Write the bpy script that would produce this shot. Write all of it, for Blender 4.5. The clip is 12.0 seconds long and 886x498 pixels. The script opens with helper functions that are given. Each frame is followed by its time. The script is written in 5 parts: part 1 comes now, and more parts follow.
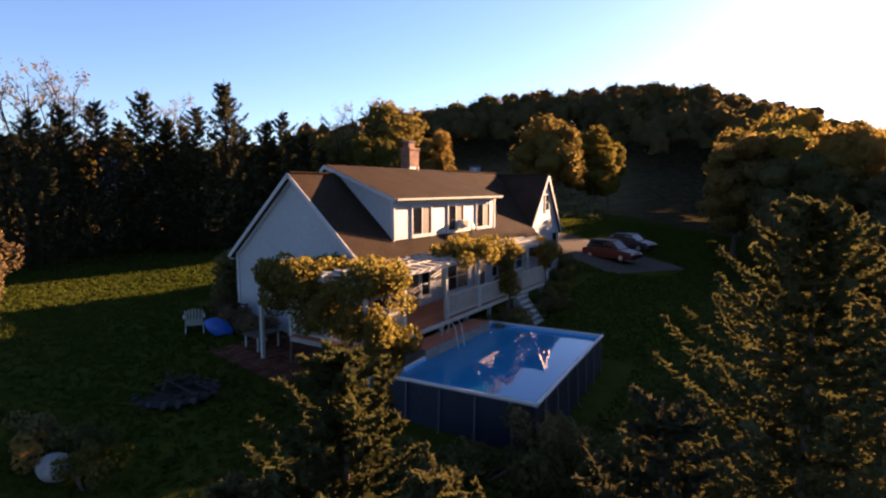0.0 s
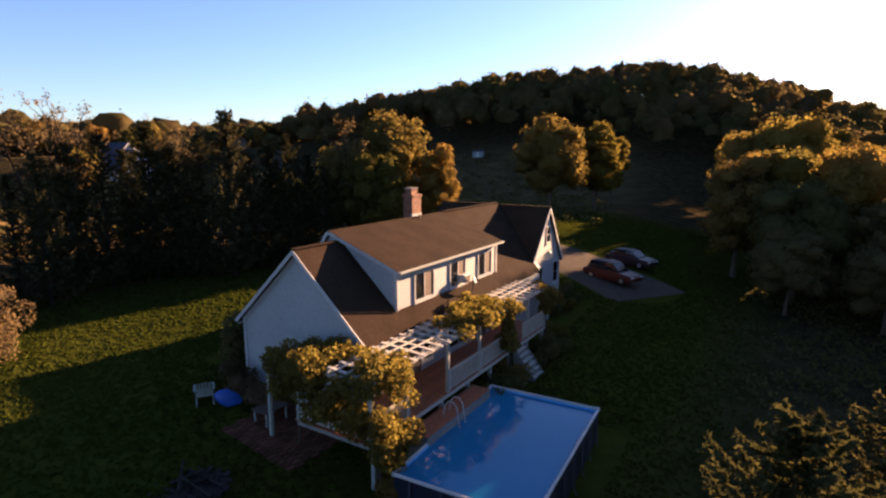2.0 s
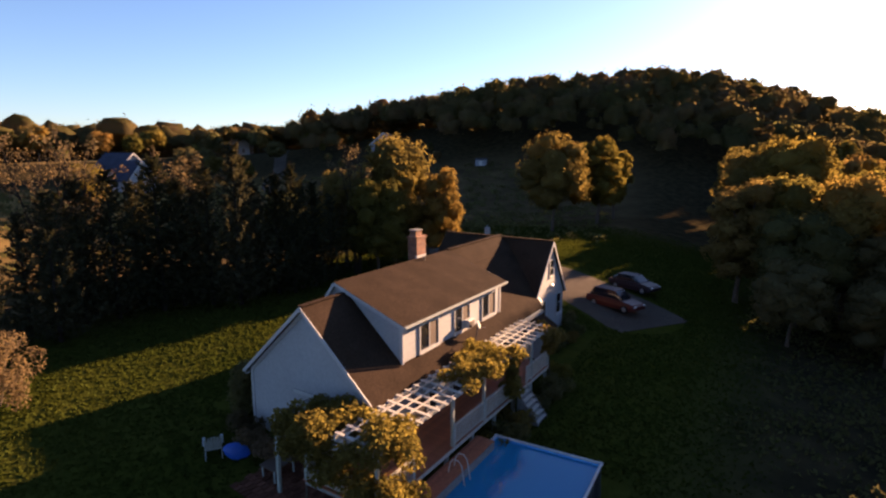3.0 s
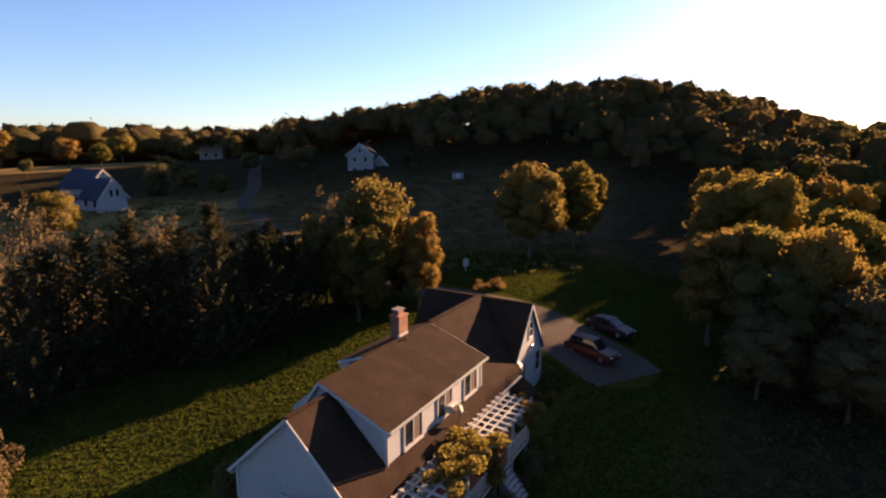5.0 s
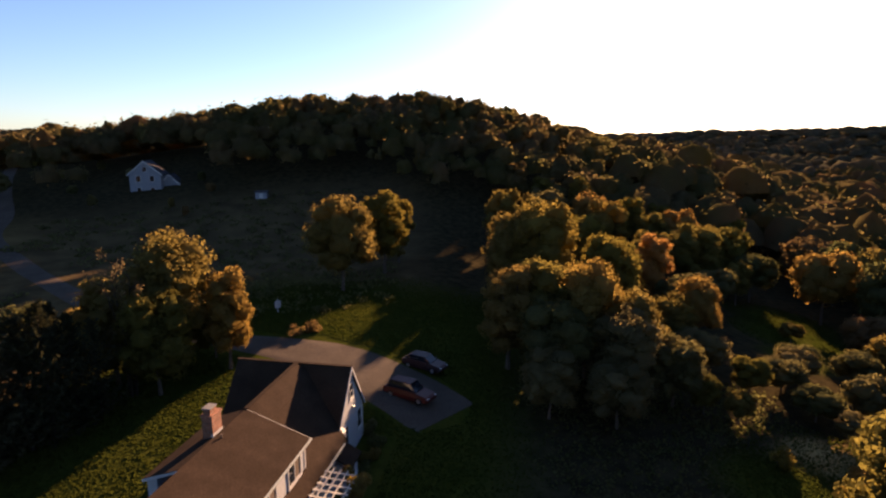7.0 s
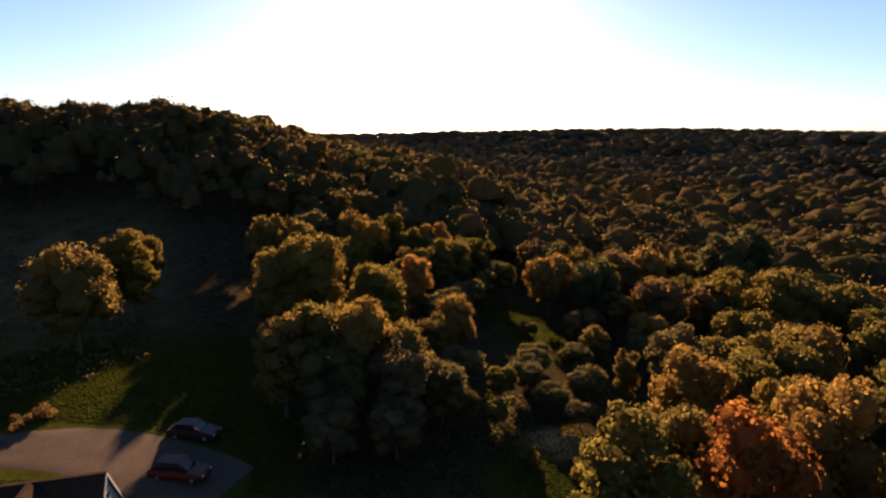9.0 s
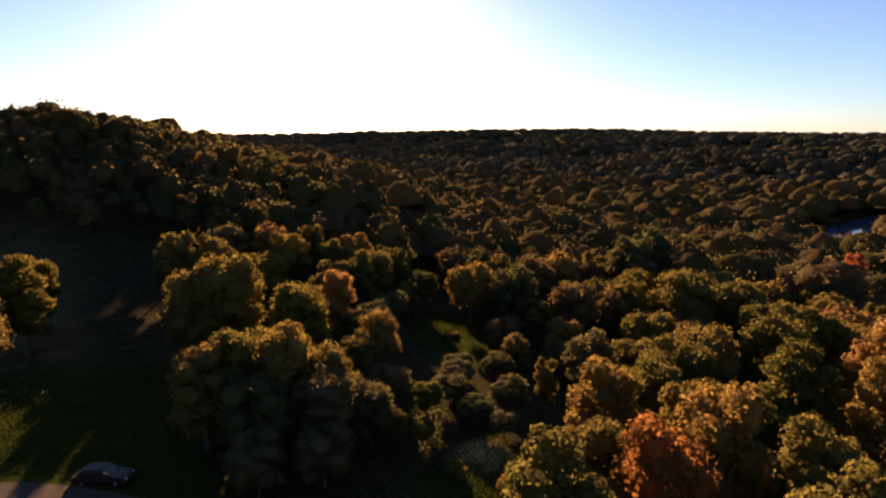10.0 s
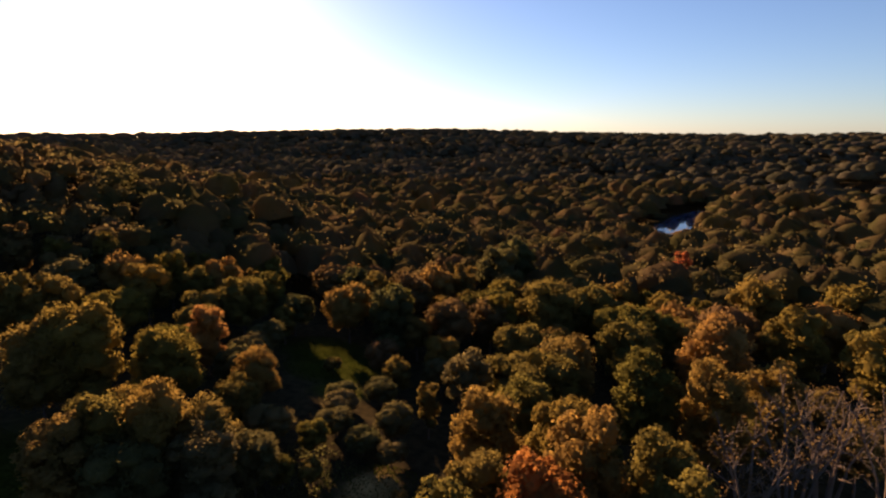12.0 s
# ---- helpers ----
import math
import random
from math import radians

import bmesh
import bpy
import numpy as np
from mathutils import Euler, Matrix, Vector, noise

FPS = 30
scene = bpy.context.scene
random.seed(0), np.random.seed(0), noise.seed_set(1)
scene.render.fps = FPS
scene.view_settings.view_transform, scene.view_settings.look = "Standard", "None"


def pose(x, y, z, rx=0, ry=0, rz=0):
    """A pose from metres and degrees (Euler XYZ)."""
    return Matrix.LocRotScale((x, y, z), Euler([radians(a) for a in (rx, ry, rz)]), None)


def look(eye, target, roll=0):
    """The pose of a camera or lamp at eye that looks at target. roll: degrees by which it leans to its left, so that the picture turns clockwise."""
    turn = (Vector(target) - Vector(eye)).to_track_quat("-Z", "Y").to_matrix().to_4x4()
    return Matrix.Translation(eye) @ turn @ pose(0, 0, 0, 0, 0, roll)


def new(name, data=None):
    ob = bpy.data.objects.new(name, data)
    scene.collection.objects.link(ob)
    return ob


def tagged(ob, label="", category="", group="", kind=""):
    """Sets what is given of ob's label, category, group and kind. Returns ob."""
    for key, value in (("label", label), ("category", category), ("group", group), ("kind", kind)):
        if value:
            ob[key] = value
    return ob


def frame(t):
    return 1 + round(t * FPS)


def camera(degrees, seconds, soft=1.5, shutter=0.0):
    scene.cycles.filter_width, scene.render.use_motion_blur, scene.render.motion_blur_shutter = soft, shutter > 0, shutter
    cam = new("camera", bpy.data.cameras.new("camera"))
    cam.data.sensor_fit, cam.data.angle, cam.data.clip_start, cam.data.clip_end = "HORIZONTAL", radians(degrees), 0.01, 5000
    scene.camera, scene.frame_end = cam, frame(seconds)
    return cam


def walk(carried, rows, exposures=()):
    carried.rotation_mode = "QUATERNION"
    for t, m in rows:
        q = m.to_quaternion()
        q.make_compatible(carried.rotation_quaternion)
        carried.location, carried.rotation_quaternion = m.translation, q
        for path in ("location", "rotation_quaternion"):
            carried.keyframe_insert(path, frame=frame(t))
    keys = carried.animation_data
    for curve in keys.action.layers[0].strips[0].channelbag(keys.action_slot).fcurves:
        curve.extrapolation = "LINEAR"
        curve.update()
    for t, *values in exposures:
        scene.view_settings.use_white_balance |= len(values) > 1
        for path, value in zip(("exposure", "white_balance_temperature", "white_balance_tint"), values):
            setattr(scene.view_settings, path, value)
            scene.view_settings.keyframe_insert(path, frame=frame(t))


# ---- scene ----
cam = camera(77.95, 12.0, soft=2.35)
ROWS = [  # seconds, x, y, z, yaw to the left, pitch, roll
    (0.0, 0.000, 0.000, 7.000, 0.00, -6.39, 0.03),
    (0.5, -0.036, 0.056, 8.095, 0.08, -6.35, 0.00),
    (1.0, -0.067, 0.137, 9.264, 0.22, -7.19, -0.04),
    (1.5, -0.021, 0.171, 10.359, 0.22, -8.53, 0.00),
    (2.0, 0.023, 0.187, 11.561, 0.28, -9.91, 0.04),
    (2.5, 0.005, 0.250, 12.804, 0.40, -9.96, 0.01),
    (3.0, -0.075, 0.320, 14.052, 0.55, -10.11, -0.03),
    (5.0, -0.366, 0.868, 19.052, -1.96, -10.91, -0.02),
    (5.5, -0.398, 0.946, 20.244, -6.64, -10.96, -0.03),
    (6.0, -0.389, 1.022, 21.392, -12.92, -11.02, -0.01),
    (6.5, -0.434, 1.079, 22.593, -19.53, -11.12, 0.00),
    (7.0, -0.426, 1.171, 23.847, -21.88, -11.18, 0.03),
    (7.5, -0.465, 1.249, 25.082, -29.39, -11.25, 0.02),
    (9.5, -0.642, 1.153, 29.639, -50.50, -11.44, 0.01),
    (10.0, -0.745, 1.207, 30.709, -54.81, -11.47, -0.02),
    (10.5, -0.895, 1.283, 31.738, -58.89, -11.48, 0.00),
    (11.0, -1.087, 1.366, 32.768, -63.12, -11.53, -0.00),
    (11.5, -1.304, 1.453, 33.862, -66.86, -11.57, 0.04),
    (12.0, -1.542, 1.568, 35.000, -68.44, -11.66, -0.00),
]
walk(cam, [(t, pose(x, y, z, 90 + pitch, -roll, yaw)) for t, x, y, z, yaw, pitch, roll in ROWS],
     exposures=[(0.0, 2.86, 6650, 27), (3.0, 2.70, 6650, 27), (5.0, 2.60, 6650, 27), (7.0, 2.45, 6650, 27), (9.5, 2.18, 6650, 27), (12.0, 1.95, 6650, 27)])

# ---- sun, sky, exposure ----
SUN_AZ, SUN_EL = 44.5, 13.0          # degrees clockwise from +y, and above the horizon
world = bpy.data.worlds.new("evening_sky")
scene.world = world
world.use_nodes = True
wn = world.node_tree.nodes
sky = wn.new("ShaderNodeTexSky")
sky.sky_type = "NISHITA"
sky.sun_disc = False
sky.sun_elevation, sky.sun_rotation = radians(SUN_EL), radians(SUN_AZ)
sky.altitude, sky.air_density, sky.dust_density, sky.ozone_density = 900, 1.0, 0.6, 3.6
wn["Background"].inputs["Strength"].default_value = 0.038
world.node_tree.links.new(sky.outputs["Color"], wn["Background"].inputs["Color"])
sun_data = bpy.data.lights.new("sun", "SUN")
sun_data.energy, sun_data.angle, sun_data.color = 5.2, radians(0.6), (1.0, 0.64, 0.34)
sun = new("sun", sun_data)
sx, sy = math.sin(radians(SUN_AZ)) * math.cos(radians(SUN_EL)), math.cos(radians(SUN_AZ)) * math.cos(radians(SUN_EL))
sun.matrix_world = look((400 * sx, 400 * sy, 400 * math.sin(radians(SUN_EL))), (0, 0, 0))


# ---- materials ----
def material(name, dark, light, scale=4.0, rough=0.8, bump=0.0, metal=0.0, blotch=0.0, blotch_scale=0.4, grain=1.0, spec=0.5, wave=None, random_value=0.0):
    """Two colours mixed by fine noise, large soft blotches, relief, and, with wave (spacing, depth), level courses."""
    m = bpy.data.materials.new(name)
    m.use_nodes = True
    nt, n = m.node_tree, m.node_tree.nodes
    link, p = nt.links.new, n["Principled BSDF"]
    p.inputs["Roughness"].default_value, p.inputs["Metallic"].default_value = rough, metal
    p.inputs["Specular IOR Level"].default_value = spec if rough < 0.85 else 0.02
    co = n.new("ShaderNodeTexCoord").outputs["Object"]
    fine = n.new("ShaderNodeTexNoise")
    fine.inputs["Scale"].default_value, fine.inputs["Detail"].default_value = scale, 6
    link(co, fine.inputs["Vector"])
    ramp = n.new("ShaderNodeMapRange")
    ramp.inputs[1].default_value, ramp.inputs[2].default_value = 0.5 - 0.22 / grain, 0.5 + 0.22 / grain
    link(fine.outputs["Fac"], ramp.inputs[0])
    mix = n.new("ShaderNodeMix")
    mix.data_type = "RGBA"
    mix.inputs[6].default_value, mix.inputs[7].default_value = (*dark, 1), (*light, 1)
    link(ramp.outputs[0], mix.inputs[0])
    colour = mix.outputs[2]
    if blotch:
        big = n.new("ShaderNodeTexNoise")
        big.inputs["Scale"].default_value, big.inputs["Detail"].default_value = blotch_scale, 3
        link(co, big.inputs["Vector"])
        hsv = n.new("ShaderNodeHueSaturation")
        r2 = n.new("ShaderNodeMapRange")
        r2.inputs[1].default_value, r2.inputs[2].default_value, r2.inputs[3].default_value, r2.inputs[4].default_value = 0.3, 0.7, 1 - blotch, 1 + blotch
        link(big.outputs["Fac"], r2.inputs[0])
        link(r2.outputs[0], hsv.inputs["Value"])
        link(colour, hsv.inputs["Color"])
        colour = hsv.outputs["Color"]
    if random_value:
        info = n.new("ShaderNodeObjectInfo")
        hsv = n.new("ShaderNodeHueSaturation")
        r3 = n.new("ShaderNodeMapRange")
        r3.inputs[3].default_value, r3.inputs[4].default_value = 1 - random_value, 1 + random_value
        link(info.outputs["Random"], r3.inputs[0])
        link(r3.outputs[0], hsv.inputs["Value"])
        link(colour, hsv.inputs["Color"])
        colour = hsv.outputs["Color"]
    link(colour, p.inputs["Base Color"])
    height = fine.outputs["Fac"]
    if wave:
        sep = n.new("ShaderNodeSeparateXYZ")
        link(co, sep.inputs[0])
        saw = n.new("ShaderNodeMath")
        saw.operation = "MULTIPLY"
        saw.inputs[1].default_value = 1 / wave[0]
        link(sep.outputs[2], saw.inputs[0])
        fr = n.new("ShaderNodeMath")
        fr.operation = "FRACT"
        link(saw.outputs[0], fr.inputs[0])
        b0 = n.new("ShaderNodeBump")
        b0.inputs["Distance"].default_value, b0.inputs["Strength"].default_value, b0.invert = wave[1], 1.0, True
        link(fr.outputs[0], b0.inputs["Height"])
    if bump:
        b = n.new("ShaderNodeBump")
        b.inputs["Distance"].default_value, b.inputs["Strength"].default_value = bump, 1.0
        link(height, b.inputs["Height"])
        if wave:
            link(b0.outputs[0], b.inputs["Normal"])
        link(b.outputs[0], p.inputs["Normal"])
    elif wave:
        link(b0.outputs[0], p.inputs["Normal"])
    return m


def leaf_material(name, a, b, hue=0.03, through_leaf=1.6, tree_scale=0.0, vary=(1.3, 0.75), relief=0.0):
    """Foliage: colour by leaf and by tree; through_leaf is the share of the colour that also shines through."""
    m = bpy.data.materials.new(name)
    m.use_nodes = True
    nt, n = m.node_tree, m.node_tree.nodes
    link = nt.links.new
    n.remove(n["Principled BSDF"])
    geo, info = n.new("ShaderNodeNewGeometry"), n.new("ShaderNodeObjectInfo")
    mix = n.new("ShaderNodeMix")
    mix.data_type = "RGBA"
    mix.inputs[6].default_value, mix.inputs[7].default_value = (*a, 1), (*b, 1)
    calm = n.new("ShaderNodeMapRange")
    calm.inputs[3].default_value, calm.inputs[4].default_value = 0.22, 0.78
    link(geo.outputs["Random Per Island"], calm.inputs[0])
    link(calm.outputs[0], mix.inputs[0])
    hsv = n.new("ShaderNodeHueSaturation")
    rng = n.new("ShaderNodeMapRange")
    rng.inputs[3].default_value, rng.inputs[4].default_value = 0.5 - hue, 0.5 + hue
    val = n.new("ShaderNodeMapRange")
    val.inputs[3].default_value, val.inputs[4].default_value = vary
    if tree_scale:
        tex = n.new("ShaderNodeTexNoise")
        tex.inputs["Scale"].default_value, tex.inputs["Detail"].default_value = tree_scale, 1
        link(geo.outputs["Position"], tex.inputs["Vector"])
        for r in (rng, val):
            r.inputs[1].default_value, r.inputs[2].default_value = 0.3, 0.7
            link(tex.outputs["Fac"], r.inputs[0])
    else:
        link(info.outputs["Random"], rng.inputs[0])
        link(info.outputs["Random"], val.inputs[0])
    link(rng.outputs[0], hsv.inputs["Hue"])
    link(val.outputs[0], hsv.inputs["Value"])
    link(mix.outputs[2], hsv.inputs["Color"])
    d, t, g = n.new("ShaderNodeBsdfDiffuse"), n.new("ShaderNodeBsdfTranslucent"), n.new("ShaderNodeAddShader")
    thin = n.new("ShaderNodeMix")
    thin.data_type, thin.blend_type = "RGBA", "MULTIPLY"
    thin.inputs[0].default_value, thin.inputs[7].default_value = 1.0, (through_leaf * 1.05, through_leaf, through_leaf * .8, 1)
    link(hsv.outputs["Color"], d.inputs["Color"])
    link(hsv.outputs["Color"], thin.inputs[6])
    link(thin.outputs[2], t.inputs["Color"])
    link(d.outputs[0], g.inputs[0])
    link(t.outputs[0], g.inputs[1])
    if relief:
        tex, bump = n.new("ShaderNodeTexNoise"), n.new("ShaderNodeBump")
        tex.inputs["Scale"].default_value, tex.inputs["Detail"].default_value, tex.inputs["Roughness"].default_value = 0.55 / relief, 5, 0.65
        link(geo.outputs["Position"], tex.inputs["Vector"])
        bump.inputs["Distance"].default_value, bump.inputs["Strength"].default_value = relief * 1.4, 0.8
        link(tex.outputs["Fac"], bump.inputs["Height"])
        link(bump.outputs[0], d.inputs["Normal"])
        link(bump.outputs[0], t.inputs["Normal"])
    link(g.outputs[0], n["Material Output"].inputs["Surface"])
    return m


def glass_material(name, tint):
    m = bpy.data.materials.new(name)
    m.use_nodes = True
    p = m.node_tree.nodes["Principled BSDF"]
    p.inputs["Base Color"].default_value, p.inputs["Roughness"].default_value = (*tint, 1), 0.05
    return m


SIDING = material("painted_clapboard", (0.235, 0.245, 0.258), (0.29, 0.297, 0.305), 7, 0.6, 0.002, wave=(0.11, 0.012), blotch=0.06)
TRIM = material("white_trim_paint", (0.30, 0.30, 0.30), (0.38, 0.38, 0.37), 9, 0.5, 0.001)
SHINGLE = material("brown_asphalt_shingles", (0.021, 0.014, 0.0098), (0.041, 0.0275, 0.019), 14, 0.95, 0.01, blotch=0.18, blotch_scale=0.8, spec=0.2)
BRICK = material("red_brick", (0.085, 0.034, 0.022), (0.14, 0.062, 0.040), 12, 0.9, 0.006, random_value=0.3)
MORTAR = material("chimney_mortar", (0.26, 0.22, 0.19), (0.36, 0.32, 0.28), 20, 0.95, 0.004)
PANE = glass_material("dark_window_glass", (0.012, 0.014, 0.018))
SHUTTER = material("brown_window_screen", (0.05, 0.032, 0.022), (0.08, 0.05, 0.035), 20, 0.7)
DECK = material("red_stained_deck_boards", (0.20, 0.058, 0.026), (0.32, 0.100, 0.046), 6, 0.6, 0.003, random_value=0.2)
RAIL = material("weathered_white_rail_paint", (0.28, 0.26, 0.23), (0.42, 0.40, 0.35), 8, 0.7, 0.002, blotch=0.15)
POST = material("grey_green_post_paint", (0.20, 0.22, 0.20), (0.28, 0.30, 0.27), 8, 0.7, 0.002)
STONE = material("foundation_concrete", (0.15, 0.145, 0.14), (0.23, 0.22, 0.205), 6, 0.9, 0.006, blotch=0.2)
BARK = material("tree_bark", (0.05, 0.038, 0.028), (0.12, 0.095, 0.075), 9, 0.95, 0.03)
DARK_BARK = material("dark_conifer_bark", (0.018, 0.014, 0.011), (0.04, 0.032, 0.026), 9, 0.95, 0.02)
PALE_BARK = material("pale_dry_bark", (0.085, 0.068, 0.056), (0.16, 0.13, 0.105), 9, 0.95, 0.02)
GRAVEL = material("drive_gravel_asphalt", (0.052, 0.042, 0.033), (0.092, 0.074, 0.057), 8, 0.95, 0.01, blotch=0.15)
METAL = material("grey_metal", (0.35, 0.35, 0.36), (0.5, 0.5, 0.5), 15, 0.35, metal=0.8)
WHITE_PLASTIC = material("white_plastic", (0.31, 0.31, 0.31), (0.40, 0.40, 0.39), 6, 0.4, blotch=0.08)
POOL_WALL = material("navy_pool_liner", (0.004, 0.007, 0.016), (0.008, 0.012, 0.028), 6, 0.45, blotch=0.2)
POOL_FLOOR = material("blue_pool_liner", (0.03, 0.34, 0.72), (0.06, 0.44, 0.82), 3, 0.5, blotch=0.1)
KAYAK = material("blue_plastic", (0.006, 0.06, 0.30), (0.012, 0.09, 0.38), 5, 0.35, blotch=0.1)
LEAF_GREEN = leaf_material("green_leaves", (0.029, 0.030, 0.014), (0.055, 0.050, 0.020), 0.03, relief=0.12)
LEAF_GOLD = leaf_material("golden_leaves", (0.056, 0.042, 0.012), (0.092, 0.066, 0.018), 0.025, relief=0.12)
LEAF_RED = leaf_material("red_leaves", (0.092, 0.034, 0.013), (0.142, 0.056, 0.019), 0.015, relief=0.12)
LEAF_AMBER = leaf_material("amber_leaves", (0.081, 0.054, 0.016), (0.119, 0.077, 0.023), 0.02, relief=0.12)
LEAF_RUST = leaf_material("rust_leaves", (0.040, 0.029, 0.014), (0.060, 0.042, 0.018), 0.02, relief=0.12)
LEAF_DRY = leaf_material("dry_brown_leaves", (0.037, 0.028, 0.017), (0.063, 0.046, 0.027), 0.015)
LEAF_VINE = leaf_material("vine_leaves", (0.039, 0.035, 0.010), (0.076, 0.058, 0.016), 0.02)
NEEDLES = leaf_material("conifer_needles", (0.017, 0.019, 0.011), (0.040, 0.038, 0.020), 0.02, 0.45)
CEDAR = leaf_material("cedar_sprays", (0.034, 0.036, 0.015), (0.060, 0.055, 0.022), 0.02, 0.45)
WOODS = leaf_material("woodland_leaves", (0.029, 0.026, 0.012), (0.047, 0.037, 0.016), 0.035, 2.0, tree_scale=0.075, relief=0.26)
# greyer and bluer than WOODS: haze of distance put into the leaf colour
FAR_WOODS = leaf_material("hazed_far_leaves", (0.027, 0.027, 0.018), (0.044, 0.039, 0.024), 0.03, 2.0, tree_scale=0.03, relief=0.5)

LEAF_OLIVE = leaf_material("olive_leaves", (0.042, 0.036, 0.011), (0.068, 0.055, 0.016), 0.025, relief=0.12)
BLUE_ROOF = material("dark_blue_shingles", (0.030, 0.036, 0.055), (0.055, 0.062, 0.085), 5, 0.9, 0.01, blotch=0.15)
GREY_ROOF = material("dark_grey_shingles", (0.040, 0.040, 0.045), (0.07, 0.07, 0.075), 5, 0.9, 0.01, blotch=0.15)
ROCK = material("dark_field_stone", (0.03, 0.026, 0.024), (0.06, 0.052, 0.047), 7, 0.9, 0.01, random_value=0.3)
GREY_SIDING = material("grey_blue_clapboard", (0.13, 0.15, 0.18), (0.18, 0.20, 0.23), 3, 0.7, wave=(0.14, 0.012), blotch=0.08)
CAR_RED = material("dark_red_car_paint", (0.045, 0.006, 0.005), (0.06, 0.009, 0.007), 3, 0.42, blotch=0.1, spec=0.2)
CAR_DARK = material("dark_maroon_car_paint", (0.018, 0.008, 0.009), (0.025, 0.012, 0.013), 3, 0.42, blotch=0.1, spec=0.2)
LEG = material("dark_powder_coated_steel", (0.05, 0.055, 0.065), (0.08, 0.085, 0.095), 12, 0.5)
TYRE = material("tyre_rubber", (0.012, 0.012, 0.012), (0.025, 0.025, 0.025), 12, 0.85)
TAIL = material("red_lamp_plastic", (0.25, 0.01, 0.01), (0.3, 0.015, 0.012), 12, 0.3)
ASH = material("fire_ash", (0.015, 0.014, 0.013), (0.05, 0.045, 0.04), 9, 0.95, 0.02)
RIVER = material("river_water", (0.02, 0.05, 0.10), (0.03, 0.07, 0.13), 0.5, 0.06, 0.004)


def brickwork_material():
    m = bpy.data.materials.new("red_brickwork")
    m.use_nodes = True
    n, link = m.node_tree.nodes, m.node_tree.links.new
    p = n["Principled BSDF"]
    p.inputs["Roughness"].default_value = 0.9
    co = n.new("ShaderNodeTexCoord").outputs["Object"]
    add = n.new("ShaderNodeVectorMath")
    sep, comb = n.new("ShaderNodeSeparateXYZ"), n.new("ShaderNodeCombineXYZ")
    link(co, sep.inputs[0])
    plus = n.new("ShaderNodeMath")
    link(sep.outputs[0], plus.inputs[0]), link(sep.outputs[1], plus.inputs[1])
    link(plus.outputs[0], comb.inputs[0]), link(sep.outputs[2], comb.inputs[1])
    b = n.new("ShaderNodeTexBrick")
    b.inputs["Scale"].default_value = 1.0
    b.inputs["Brick Width"].default_value, b.inputs["Row Height"].default_value, b.inputs["Mortar Size"].default_value = 0.21, 0.075, 0.008
    b.inputs["Color1"].default_value, b.inputs["Color2"].default_value, b.inputs["Mortar"].default_value = (0.13, 0.042, 0.020, 1), (0.24, 0.085, 0.040, 1), (0.17, 0.12, 0.09, 1)
    link(comb.outputs[0], b.inputs["Vector"])
    tex = n.new("ShaderNodeTexNoise")
    tex.inputs["Scale"].default_value = 3
    link(co, tex.inputs["Vector"])
    hsv, r = n.new("ShaderNodeHueSaturation"), n.new("ShaderNodeMapRange")
    r.inputs[3].default_value, r.inputs[4].default_value = 0.55, 1.35
    link(tex.outputs["Fac"], r.inputs[0]), link(r.outputs[0], hsv.inputs["Value"]), link(b.outputs["Color"], hsv.inputs["Color"])
    link(hsv.outputs["Color"], p.inputs["Base Color"])
    bp = n.new("ShaderNodeBump")
    bp.inputs["Distance"].default_value, bp.invert = 0.008, True
    link(b.outputs["Fac"], bp.inputs["Height"]), link(bp.outputs[0], p.inputs["Normal"])
    return m


def water_material():
    m = bpy.data.materials.new("pool_water")
    m.use_nodes = True
    n, link = m.node_tree.nodes, m.node_tree.links.new
    p = n["Principled BSDF"]
    p.inputs["Base Color"].default_value = (0.003, 0.20, 0.40, 1)
    p.inputs["Transmission Weight"].default_value, p.inputs["IOR"].default_value, p.inputs["Roughness"].default_value = 0.25, 1.33, 0.0
    tex, bp = n.new("ShaderNodeTexNoise"), n.new("ShaderNodeBump")
    tex.inputs["Scale"].default_value, tex.inputs["Detail"].default_value = 1.6, 2
    link(n.new("ShaderNodeTexCoord").outputs["Object"], tex.inputs["Vector"])
    bp.inputs["Distance"].default_value, bp.inputs["Strength"].default_value = 0.0012, 1.0
    link(tex.outputs["Fac"], bp.inputs["Height"]), link(bp.outputs[0], p.inputs["Normal"])
    return m


GRASS_BLADES = leaf_material("grass_blades", (0.020, 0.026, 0.005), (0.025, 0.032, 0.006), 0.012, 0.7, tree_scale=0.12, vary=(1.08, 0.92))
BRICKWORK, WATER = brickwork_material(), water_material()

# ---- geometry helpers ----
def mesh_object(name, bm, mat, parent=None, label=""):
    me = bpy.data.meshes.new(name)
    bm.normal_update()
    bm.to_mesh(me)
    bm.free()
    me.materials.append(mat)
    ob = new(name, me)
    if parent:
        ob.parent = parent
    if label:
        ob["label"] = label
    return ob


def part(name, bm, mat, parent, label=""):
    return mesh_object(name, bm, mat, parent, label)


def thing(name, m, label, category, group="", kind=""):
    ob = new(name)
    ob.matrix_world = m
    return tagged(ob, label, category, group, kind)


